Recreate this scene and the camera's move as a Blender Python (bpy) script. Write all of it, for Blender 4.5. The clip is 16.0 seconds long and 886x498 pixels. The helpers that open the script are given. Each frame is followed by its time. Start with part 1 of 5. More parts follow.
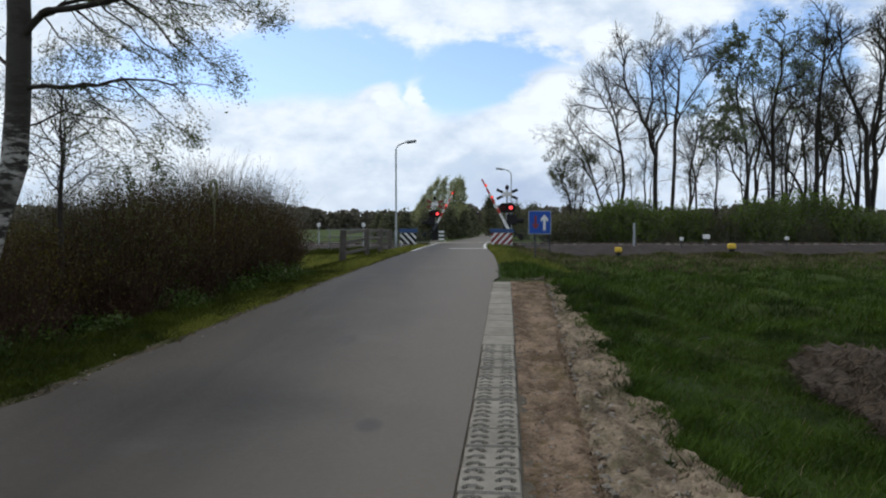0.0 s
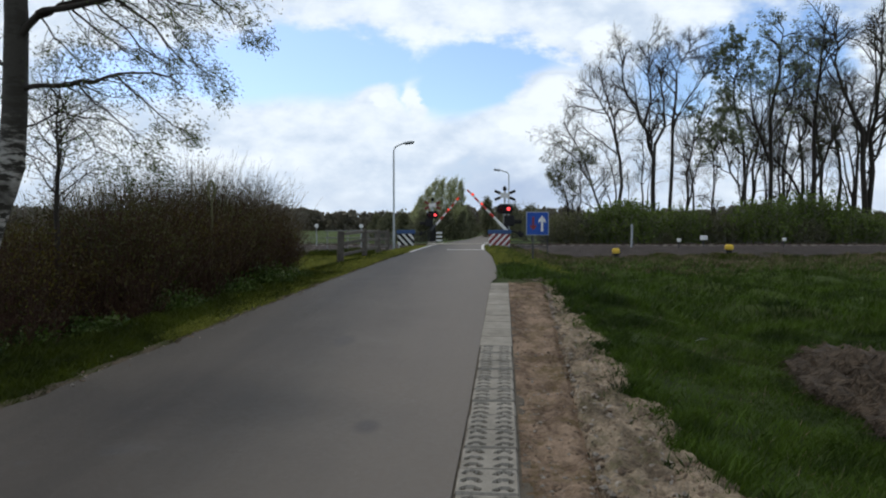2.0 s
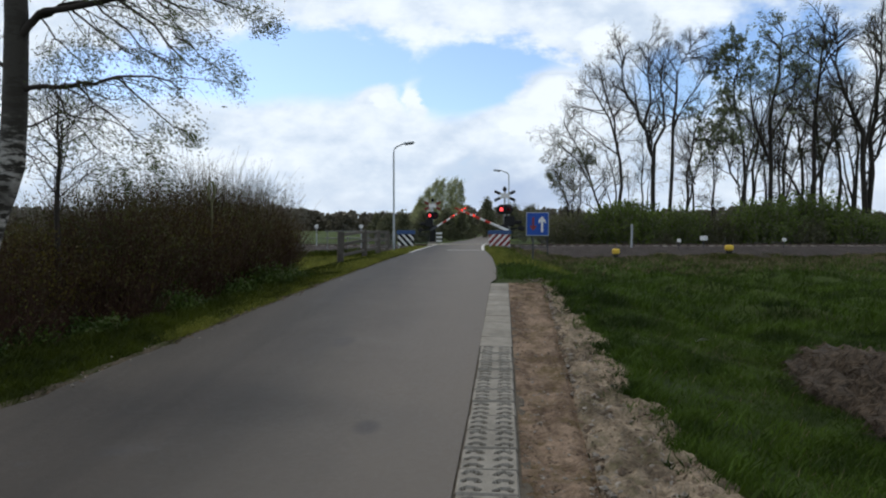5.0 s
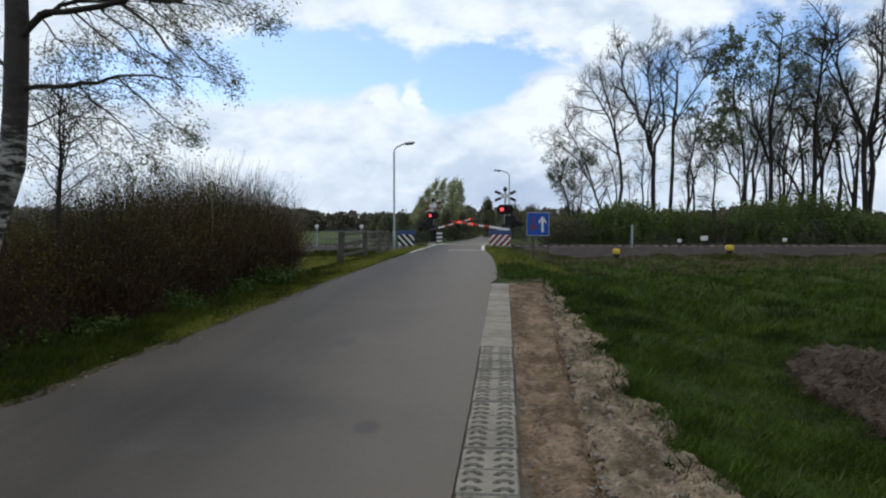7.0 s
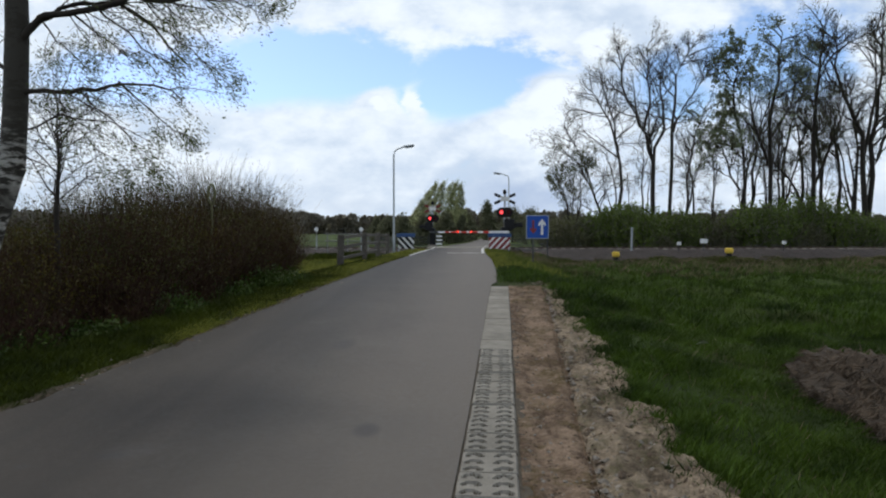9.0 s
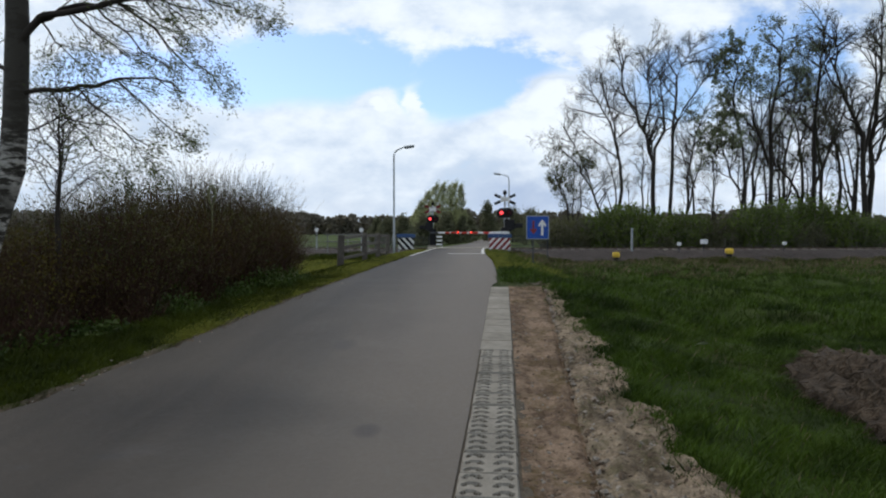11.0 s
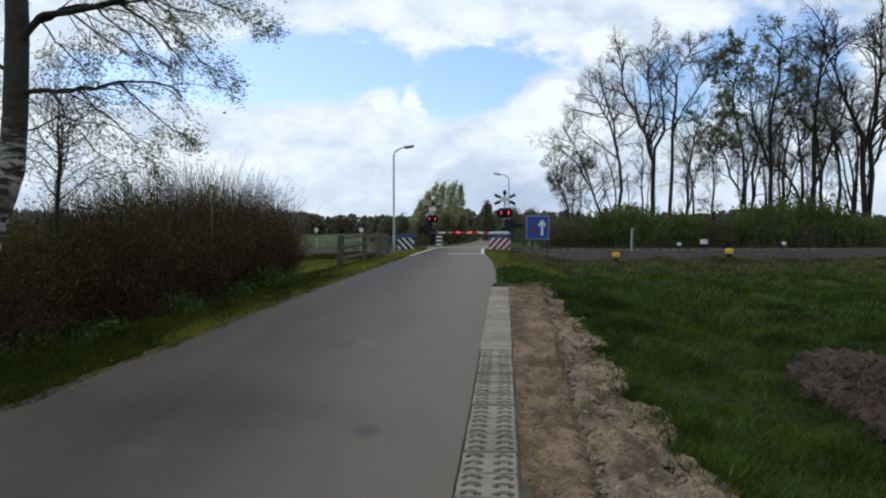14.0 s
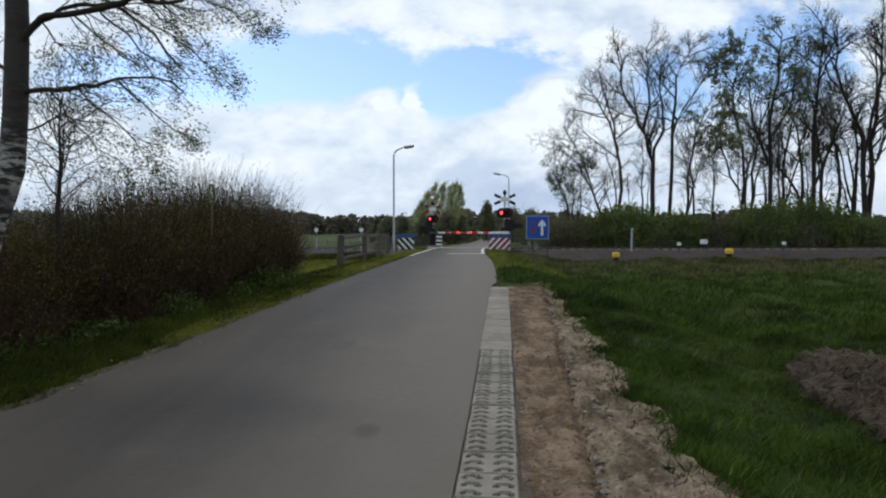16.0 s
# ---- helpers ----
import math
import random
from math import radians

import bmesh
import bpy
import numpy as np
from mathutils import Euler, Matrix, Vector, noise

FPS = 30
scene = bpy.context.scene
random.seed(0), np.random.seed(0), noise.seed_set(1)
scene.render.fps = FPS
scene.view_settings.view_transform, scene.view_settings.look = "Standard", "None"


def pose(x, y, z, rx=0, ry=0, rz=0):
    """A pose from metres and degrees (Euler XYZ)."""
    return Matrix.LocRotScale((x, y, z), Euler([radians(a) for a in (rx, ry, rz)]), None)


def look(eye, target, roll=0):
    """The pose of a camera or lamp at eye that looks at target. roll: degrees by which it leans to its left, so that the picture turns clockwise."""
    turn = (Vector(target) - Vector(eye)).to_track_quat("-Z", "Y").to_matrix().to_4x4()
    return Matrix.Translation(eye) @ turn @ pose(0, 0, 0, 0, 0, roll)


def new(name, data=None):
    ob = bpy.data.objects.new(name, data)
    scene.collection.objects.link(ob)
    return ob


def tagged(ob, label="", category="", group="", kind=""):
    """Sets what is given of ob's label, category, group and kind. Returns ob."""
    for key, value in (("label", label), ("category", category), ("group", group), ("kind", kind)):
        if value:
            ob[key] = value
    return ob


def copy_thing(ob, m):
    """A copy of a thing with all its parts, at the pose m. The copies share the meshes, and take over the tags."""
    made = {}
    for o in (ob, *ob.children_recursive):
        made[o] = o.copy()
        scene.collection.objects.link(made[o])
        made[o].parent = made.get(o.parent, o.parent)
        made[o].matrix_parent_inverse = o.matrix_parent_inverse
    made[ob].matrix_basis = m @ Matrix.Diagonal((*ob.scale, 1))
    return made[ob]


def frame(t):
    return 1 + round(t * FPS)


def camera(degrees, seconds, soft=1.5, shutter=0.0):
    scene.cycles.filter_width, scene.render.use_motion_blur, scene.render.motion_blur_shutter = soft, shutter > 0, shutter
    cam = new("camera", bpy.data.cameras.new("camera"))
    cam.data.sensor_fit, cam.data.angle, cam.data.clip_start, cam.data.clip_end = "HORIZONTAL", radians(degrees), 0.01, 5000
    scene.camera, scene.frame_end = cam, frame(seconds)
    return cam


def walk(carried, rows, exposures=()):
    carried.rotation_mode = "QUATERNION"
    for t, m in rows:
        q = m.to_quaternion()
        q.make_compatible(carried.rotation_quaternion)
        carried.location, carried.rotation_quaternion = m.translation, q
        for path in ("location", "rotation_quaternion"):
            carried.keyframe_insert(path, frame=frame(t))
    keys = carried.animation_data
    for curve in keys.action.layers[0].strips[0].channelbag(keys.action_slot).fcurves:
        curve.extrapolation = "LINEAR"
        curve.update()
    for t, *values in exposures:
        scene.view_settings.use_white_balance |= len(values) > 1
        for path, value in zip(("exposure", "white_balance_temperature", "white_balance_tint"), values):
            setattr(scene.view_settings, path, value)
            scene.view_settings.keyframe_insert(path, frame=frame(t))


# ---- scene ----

# camera: held nearly still beside the road, small turns of the wrist
TILT = -1.44
PER_DEGREE = 21.5
cam = camera(65, 16.0, soft=2.1)


def aim(dx, dy):
    return pose(0, 0, 1.5, 90 + TILT + dy / PER_DEGREE, 0, dx / PER_DEGREE)


WRIST = [(0, 4, -9), (0.5, 3, -9), (1.0, 2, -7), (1.5, -1, -6), (2.0, 0, -7), (2.5, 0.3, -6), (3.0, 0, -6.4), (3.5, 0, -6),
         (4.0, 0, -6.2), (6.5, 0, -6), (7.0, 0.7, -6), (7.5, 1, -6), (8.0, 1, -6), (8.4, 0, -6.6), (8.5, 0, -7), (8.6, 0, -2.5),
         (8.7, 0, -1.2), (9.0, 0, -1), (11.5, 0.6, 0), (12.0, 1, -0.6), (12.5, 0.6, -0.4), (13.5, 0, 0), (16.0, 0, 0)]
walk(cam, [(t, aim(dx, dy)) for t, dx, dy in WRIST])

# ---- light: bright broken cloud, the sun veiled ----
SUN_TURN, SUN_HEIGHT = -38.0, 50.0
scene.view_settings.exposure = 0.0
sun = new("sun", bpy.data.lights.new("sun", "SUN"))
sun.data.energy, sun.data.angle, sun.data.color = 1.10, radians(14), (1.0, 0.90, 0.76)
sun.matrix_world = look((0, 0, 60), Vector((0, 0, 60)) - Vector((math.sin(radians(SUN_TURN)) * math.cos(radians(SUN_HEIGHT)),
                        math.cos(radians(SUN_TURN)) * math.cos(radians(SUN_HEIGHT)), math.sin(radians(SUN_HEIGHT)))))


class Nodes:
    """Short hand for node trees."""

    def __init__(self, tree):
        self.tree = tree
        tree.nodes.clear()

    def add(self, kind, values=(), **settings):
        node = self.tree.nodes.new(kind)
        for key, value in settings.items():
            setattr(node, key, value)
        for slot, value in dict(values).items():
            if isinstance(value, bpy.types.NodeSocket):
                self.tree.links.new(value, node.inputs[slot])
            else:
                node.inputs[slot].default_value = value
        return node

    def math(self, op, a, b=0.0, clamp=False):
        return self.add("ShaderNodeMath", {0: a, 1: b}, operation=op, use_clamp=clamp).outputs[0]

    def smooth(self, value, low, high, to_low=0.0, to_high=1.0):
        return self.add("ShaderNodeMapRange", {0: value, 1: low, 2: high, 3: to_low, 4: to_high}, interpolation_type="SMOOTHSTEP").outputs[0]

    def mix(self, f, a, b, blend="MIX"):
        return self.add("ShaderNodeMix", {0: f, 6: a, 7: b}, data_type="RGBA", blend_type=blend).outputs[2]

    def noise(self, vector, scale, detail=4.0, rough=0.55):
        return self.add("ShaderNodeTexNoise", {"Vector": vector, "Scale": scale, "Detail": detail, "Roughness": rough}).outputs[0]


def make_world():
    world = bpy.data.worlds.new("sky")
    scene.world = world
    world.use_nodes = True
    n = Nodes(world.node_tree)
    way = n.add("ShaderNodeTexCoord").outputs["Generated"]
    xyz = n.add("ShaderNodeSeparateXYZ", {0: way})
    ahead = n.math("MAXIMUM", n.math("ABSOLUTE", xyz.outputs[1]), 0.12)
    u, v = n.math("DIVIDE", xyz.outputs[0], ahead), n.math("DIVIDE", xyz.outputs[2], ahead)
    plane = n.add("ShaderNodeCombineXYZ", {0: u, 1: n.math("MULTIPLY", v, 1.7), 2: 0.3}).outputs[0]
    big, small = n.noise(plane, 5.0, 6.0, 0.55), n.noise(plane, 17.0, 6.0, 0.6)
    wobble = n.math("SUBTRACT", big, 0.5)

    def patch(cu, cv, su, sv):
        a = n.math("DIVIDE", n.math("SUBTRACT", n.math("ADD", n.math("ADD", u, n.math("MULTIPLY", wobble, 0.10)), n.math("MULTIPLY", n.math("SUBTRACT", small, 0.5), 0.05)), cu), su)
        b = n.math("DIVIDE", n.math("SUBTRACT", n.math("ADD", n.math("ADD", v, n.math("MULTIPLY", wobble, 0.06)), n.math("MULTIPLY", n.math("SUBTRACT", small, 0.5), 0.04)), cv), sv)
        r = n.math("ADD", n.math("MULTIPLY", a, a), n.math("MULTIPLY", b, b))
        return n.math("POWER", 2.718, n.math("MULTIPLY", r, -1.0))

    # openings in the cloud, then the bright heaps before them
    blue = patch(-0.16, 0.235, 0.26, 0.052)
    for hole in ((0.06, 0.238, 0.14, 0.040), (0.02, 0.200, 0.13, 0.040), (-0.30, 0.225, 0.16, 0.045), (0.325, 0.205, 0.05, 0.05), (0.46, 0.25, 0.12, 0.06), (-0.45, 0.22, 0.10, 0.04)):
        blue = n.math("MAXIMUM", blue, patch(*hole))
    heap = patch(0.155, 0.188, 0.048, 0.034)
    for cloud in ((0.22, 0.265, 0.05, 0.028), (0.115, 0.150, 0.05, 0.022), (-0.085, 0.185, 0.03, 0.018), (-0.03, 0.19, 0.012, 0.02)):
        heap = n.math("MAXIMUM", heap, patch(*cloud))
    cover = n.math("ADD", n.math("SUBTRACT", n.math("ADD", n.math("MULTIPLY", wobble, 1.1), 0.72), n.math("MULTIPLY", blue, 0.85)),
                   n.math("ADD", n.math("MULTIPLY", heap, 0.8), n.math("MULTIPLY", n.math("SUBTRACT", small, 0.5), 0.35)))
    cover = n.smooth(cover, 0.20, 0.60)
    shade = n.smooth(n.math("ADD", n.math("MULTIPLY", small, 0.40), n.math("MULTIPLY", big, 0.80)), 0.40, 0.74)
    shade = n.math("MAXIMUM", shade, n.smooth(heap, 0.3, 0.8))
    # the flat grey-blue undersides hang low over the land
    low = n.math("MULTIPLY", n.smooth(v, 0.02, 0.10, 1.0, 0.0), 0.55)
    tone = n.mix(shade, (0.57, 0.69, 0.86, 1), (0.92, 1.00, 1.08, 1))
    tone = n.mix(n.math("MULTIPLY", patch(0.10, 0.040, 0.085, 0.035), 0.8), tone, (0.42, 0.53, 0.74, 1))
    tone = n.mix(n.math("MULTIPLY", low, n.smooth(big, 0.42, 0.58)), tone, (0.47, 0.58, 0.76, 1))
    sky = n.add("ShaderNodeTexSky", sky_type="NISHITA", sun_disc=False, sun_elevation=radians(SUN_HEIGHT), sun_rotation=radians(SUN_TURN), air_density=1.0, dust_density=1.0).outputs[0]
    clear = n.mix(1.0, sky, (0.118, 0.135, 0.160, 1), "MULTIPLY")
    # cloud above the view is darkened to cut the light on the ground
    dim_overhead = n.smooth(xyz.outputs[2], 0.36, 0.62)
    tone = n.mix(dim_overhead, tone, n.mix(shade, (0.30, 0.35, 0.42, 1), (0.50, 0.54, 0.60, 1)))
    ground = n.smooth(xyz.outputs[2], -0.02, 0.0)
    colour = n.mix(ground, (0.10, 0.12, 0.08, 1), n.mix(cover, clear, tone))
    back = n.add("ShaderNodeBackground", {0: colour, 1: 1.0})
    n.add("ShaderNodeOutputWorld", {0: back.outputs[0]})


make_world()


# ---- materials ----
def surface(name, dark, light, scale=3.0, fine=60.0, rough=0.8, bump=0.3, metal=0.0, depth=0.01, grain=0.5, shift=0.0, coat=0.0):
    """A painted, stony or earthy surface: stains at one scale, grain at another, fine relief."""
    m = bpy.data.materials.new(name)
    m.use_nodes = True
    n = Nodes(m.node_tree)
    where = n.add("ShaderNodeTexCoord").outputs["Object"]
    if shift:
        where = n.add("ShaderNodeVectorMath", {0: where, 1: n.add("ShaderNodeCombineXYZ", {0: n.math("MULTIPLY", n.add("ShaderNodeObjectInfo").outputs["Random"], 40.0)}).outputs[0]}).outputs[0]
    a, b = n.noise(where, scale, 5.0), n.noise(where, fine, 3.0)
    f = n.math("ADD", n.math("MULTIPLY", n.smooth(a, 0.3, 0.7), 1 - grain), n.math("MULTIPLY", n.smooth(b, 0.25, 0.75), grain))
    if shift:
        f = n.math("ADD", f, n.math("MULTIPLY", n.math("SUBTRACT", n.add("ShaderNodeObjectInfo").outputs["Random"], 0.5), shift), True)
    colour = n.mix(f, (*dark, 1), (*light, 1))
    relief = n.add("ShaderNodeBump", {"Strength": bump, "Distance": depth, "Height": n.math("ADD", b, n.math("MULTIPLY", a, 0.5))})
    out = n.add("ShaderNodeBsdfPrincipled", {"Base Color": colour, "Roughness": n.smooth(b, 0.2, 0.8, max(rough - 0.1, 0.05), min(rough + 0.08, 1.0)), "Metallic": metal,
                                             "Normal": relief.outputs[0], "Specular IOR Level": 0.35, "Coat Weight": coat})
    n.add("ShaderNodeOutputMaterial", {0: out.outputs[0]})
    return m


def leafy(name, dark, light, through_light=0.35, rough=0.6):
    """Leaves and blades: each one its own tone, some light coming through."""
    m = bpy.data.materials.new(name)
    m.use_nodes = True
    n = Nodes(m.node_tree)
    geo = n.add("ShaderNodeNewGeometry")
    where = n.add("ShaderNodeTexCoord").outputs["Object"]
    big = n.math("ADD", n.math("MULTIPLY", n.noise(where, 0.6, 3.0), 0.5), n.math("MULTIPLY", n.noise(where, 2.3, 3.0), 0.5))
    f = n.math("ADD", n.math("MULTIPLY", geo.outputs["Random Per Island"], 0.3), n.math("MULTIPLY", n.smooth(big, 0.38, 0.62), 0.7))
    colour = n.mix(f, (*dark, 1), (*light, 1))
    a = n.add("ShaderNodeBsdfPrincipled", {"Base Color": colour, "Roughness": rough, "Specular IOR Level": 0.25})
    b = n.add("ShaderNodeBsdfTranslucent", {"Color": colour})
    n.add("ShaderNodeOutputMaterial", {0: n.add("ShaderNodeMixShader", {0: through_light, 1: a.outputs[0], 2: b.outputs[0]}).outputs[0]})
    return m


def glow(name, colour, strength):
    m = bpy.data.materials.new(name)
    m.use_nodes = True
    n = Nodes(m.node_tree)
    n.add("ShaderNodeOutputMaterial", {0: n.add("ShaderNodeEmission", {0: (*colour, 1), 1: strength}).outputs[0]})
    return m


def ground_material():
    m = bpy.data.materials.new("meadow")
    m.use_nodes = True
    n = Nodes(m.node_tree)
    where = n.add("ShaderNodeTexCoord").outputs["Object"]
    a, b, c, far = n.noise(where, 0.35, 5.0), n.noise(where, 3.0, 5.0), n.noise(where, 40.0, 4.0), n.noise(where, 0.03, 3.0)
    green = n.mix(n.smooth(b, 0.3, 0.7), (0.016, 0.030, 0.006, 1), (0.045, 0.078, 0.012, 1))
    green = n.mix(n.math("MULTIPLY", n.smooth(a, 0.48, 0.72), 0.55), green, (0.065, 0.052, 0.022, 1))
    green = n.mix(n.math("MULTIPLY", n.smooth(c, 0.35, 0.75), 0.5), green, (0.018, 0.022, 0.008, 1))
    green = n.mix(n.math("MULTIPLY", n.smooth(far, 0.4, 0.65), 0.5), green, (0.13, 0.19, 0.03, 1))
    relief = n.add("ShaderNodeBump", {"Strength": 0.8, "Distance": 0.06, "Height": n.math("ADD", b, c)})
    out = n.add("ShaderNodeBsdfPrincipled", {"Base Color": green, "Roughness": 0.9, "Normal": relief.outputs[0], "Specular IOR Level": 0.15})
    n.add("ShaderNodeOutputMaterial", {0: out.outputs[0]})
    return m


def road_material():
    m = bpy.data.materials.new("asphalt")
    m.use_nodes = True
    n = Nodes(m.node_tree)
    where = n.add("ShaderNodeTexCoord").outputs["Object"]
    along = n.add("ShaderNodeMapping", {0: where, 3: (1.6, 0.12, 1.0)}).outputs[0]
    streak, stain, grain, grit = n.noise(along, 1.1, 4.0), n.noise(where, 0.8, 5.0), n.noise(where, 26.0, 4.0), n.noise(where, 240.0, 2.0)
    colour = n.mix(n.smooth(streak, 0.34, 0.68), (0.015, 0.0118, 0.0095, 1), (0.034, 0.027, 0.0215, 1))
    colour = n.mix(n.math("MULTIPLY", n.smooth(stain, 0.60, 0.72), 0.55), colour, (0.042, 0.041, 0.043, 1))
    colour = n.mix(n.math("MULTIPLY", n.smooth(grain, 0.3, 0.7), 0.24), colour, (0.088, 0.081, 0.074, 1))
    colour = n.mix(n.math("MULTIPLY", n.smooth(grit, 0.55, 0.75), 0.30), colour, (0.125, 0.116, 0.106, 1))
    # shoulder dust to the right, with the far road's grazing sheen painted in
    dust_and_sheen = n.smooth(n.math("ADD", n.math("SUBTRACT", n.add("ShaderNodeSeparateXYZ", {0: where}).outputs[0], n.math("MULTIPLY", n.add("ShaderNodeSeparateXYZ", {0: where}).outputs[1], 0.050)), n.math("MULTIPLY", stain, 0.8)), -2.3, 0.25)
    colour = n.mix(n.math("MULTIPLY", dust_and_sheen, 0.62), colour, (0.205, 0.180, 0.152, 1))
    # a few old tar stains with ragged rims
    xyz = n.add("ShaderNodeSeparateXYZ", {0: where})
    for x, y, w, ln in ((-0.56, 5.05, 0.11, 0.20), (-2.15, 4.45, 0.12, 0.08), (-2.6, 4.25, 0.06, 0.05), (-1.2, 8.4, 0.15, 0.4)):
        a = n.math("DIVIDE", n.math("SUBTRACT", xyz.outputs[0], x), w)
        b = n.math("DIVIDE", n.math("SUBTRACT", xyz.outputs[1], y), ln)
        r = n.math("ADD", n.math("ADD", n.math("MULTIPLY", a, a), n.math("MULTIPLY", b, b)), n.math("MULTIPLY", grain, 1.2))
        colour = n.mix(n.smooth(r, 0.6, 1.9, 0.55, 0.0), colour, (0.040, 0.039, 0.041, 1))
    relief = n.add("ShaderNodeBump", {"Strength": 0.35, "Distance": 0.004, "Height": n.math("ADD", grit, grain)})
    out = n.add("ShaderNodeBsdfPrincipled", {"Base Color": colour, "Roughness": n.smooth(grain, 0.2, 0.8, 0.56, 0.76), "Normal": relief.outputs[0], "Specular IOR Level": 0.24})
    n.add("ShaderNodeOutputMaterial", {0: out.outputs[0]})
    return m


def birch_material():
    m = bpy.data.materials.new("birch_bark")
    m.use_nodes = True
    n = Nodes(m.node_tree)
    where = n.add("ShaderNodeTexCoord").outputs["Object"]
    band = n.add("ShaderNodeMapping", {0: where, 3: (1.0, 1.0, 3.2)}).outputs[0]
    a, b, c = n.noise(band, 5.0, 5.0, 0.65), n.noise(where, 1.6, 3.0), n.noise(where, 40.0, 3.0)
    white = n.mix(c, (0.30, 0.28, 0.25, 1), (0.50, 0.48, 0.44, 1))
    # bark turns dark brown with height, from about two metres up
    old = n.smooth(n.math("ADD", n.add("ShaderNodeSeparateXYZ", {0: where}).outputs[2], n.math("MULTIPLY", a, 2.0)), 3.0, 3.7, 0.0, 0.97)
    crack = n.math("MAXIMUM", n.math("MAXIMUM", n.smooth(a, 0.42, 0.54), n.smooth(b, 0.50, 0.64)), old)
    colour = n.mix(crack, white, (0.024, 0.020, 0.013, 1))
    relief = n.add("ShaderNodeBump", {"Strength": 0.7, "Distance": 0.02, "Height": n.math("SUBTRACT", c, crack)})
    out = n.add("ShaderNodeBsdfPrincipled", {"Base Color": colour, "Roughness": 0.8, "Normal": relief.outputs[0]})
    n.add("ShaderNodeOutputMaterial", {0: out.outputs[0]})
    return m


def earth_material(name, dark, light, moss, cover):
    m = bpy.data.materials.new(name)
    m.use_nodes = True
    n = Nodes(m.node_tree)
    where = n.add("ShaderNodeTexCoord").outputs["Object"]
    drawn = n.add("ShaderNodeMapping", {0: where, 3: (1.0, 0.45, 1.0)}).outputs[0]
    a, b, c = n.noise(drawn, 3.4, 5.0, 0.6), n.noise(where, 16.0, 5.0, 0.65), n.noise(where, 75.0, 3.0)
    crumb = n.add("ShaderNodeTexVoronoi", {"Vector": where, "Scale": 38.0, "Randomness": 1.0})
    tone = n.add("ShaderNodeSeparateColor", {0: crumb.outputs["Color"]}).outputs[0]
    f = n.math("ADD", n.math("MULTIPLY", n.smooth(a, 0.38, 0.62), 0.50), n.math("ADD", n.math("MULTIPLY", n.smooth(b, 0.34, 0.66), 0.32), n.math("MULTIPLY", tone, 0.18)))
    colour = n.mix(f, (*dark, 1), (*light, 1))
    patchy = n.smooth(n.math("ADD", n.noise(where, 2.1, 5.0, 0.7), n.math("MULTIPLY", n.math("SUBTRACT", b, 0.5), 0.5)), 0.55 - cover * 0.1, 0.66)
    colour = n.mix(n.math("MULTIPLY", patchy, cover), colour, (*moss, 1))
    rise = n.math("ADD", n.math("MULTIPLY", b, 1.0), n.math("ADD", n.math("MULTIPLY", c, 0.3), n.math("MULTIPLY", crumb.outputs["Distance"], -0.5)))
    relief = n.add("ShaderNodeBump", {"Strength": 1.0, "Distance": 0.03, "Height": rise})
    out = n.add("ShaderNodeBsdfPrincipled", {"Base Color": colour, "Roughness": 0.95, "Normal": relief.outputs[0], "Specular IOR Level": 0.15})
    n.add("ShaderNodeOutputMaterial", {0: out.outputs[0]})
    return m


MEADOW, ASPHALT, BIRCH = ground_material(), road_material(), birch_material()
LINE = surface("road_paint", (0.50, 0.50, 0.48), (0.80, 0.80, 0.77), 5, 60, 0.7, 0.3, depth=0.003)
CONCRETE = surface("concrete_tile", (0.150, 0.138, 0.114), (0.320, 0.298, 0.255), 5, 70, 0.85, 0.6, depth=0.006, shift=0.5)
JOINT = surface("joint_soil", (0.050, 0.042, 0.032), (0.135, 0.115, 0.085), 8, 70, 0.95, 0.8)
DIRT = earth_material("bare_earth", (0.060, 0.037, 0.024), (0.360, 0.265, 0.190), (0.080, 0.060, 0.018), 0.75)
SANDY = earth_material("sandy_earth", (0.048, 0.036, 0.024), (0.390, 0.315, 0.230), (0.060, 0.064, 0.024), 0.6)
CLOD = surface("dark_clod", (0.040, 0.028, 0.018), (0.20, 0.145, 0.10), 6, 50, 0.95, 0.5)
EDGE_EARTH = earth_material("edge_earth", (0.030, 0.025, 0.017), (0.150, 0.122, 0.086), (0.045, 0.055, 0.014), 0.85)
PIPE = surface("weathered_pipe", (0.12, 0.125, 0.125), (0.22, 0.225, 0.225), 5, 60, 0.7, 0.2)
STONE = surface("gravel", (0.16, 0.14, 0.115), (0.42, 0.38, 0.33), 5, 50, 0.9, 0.4, shift=0.8)
BALLAST = surface("ballast", (0.016, 0.012, 0.011), (0.066, 0.054, 0.050), 0.8, 14, 0.95, 1.0, depth=0.06, grain=0.6)
STEEL = surface("rail_steel", (0.07, 0.05, 0.04), (0.16, 0.12, 0.10), 4, 60, 0.5, 0.2, metal=0.7)
GALVANISED = surface("galvanised", (0.26, 0.28, 0.30), (0.42, 0.44, 0.46), 5, 70, 0.5, 0.1, metal=0.6)
LAMP_GREY = surface("lamp_paint", (0.30, 0.33, 0.35), (0.42, 0.45, 0.47), 5, 70, 0.45, 0.1)
WOOD = surface("weathered_wood", (0.055, 0.048, 0.040), (0.125, 0.112, 0.095), 5, 40, 0.85, 0.6, depth=0.006, shift=0.5)
BLACK = surface("black_enamel", (0.006, 0.006, 0.007), (0.014, 0.014, 0.016), 4, 60, 0.75, 0.1)
DARK_GREY = surface("cabinet_grey", (0.035, 0.038, 0.042), (0.07, 0.074, 0.08), 4, 60, 0.6, 0.2)
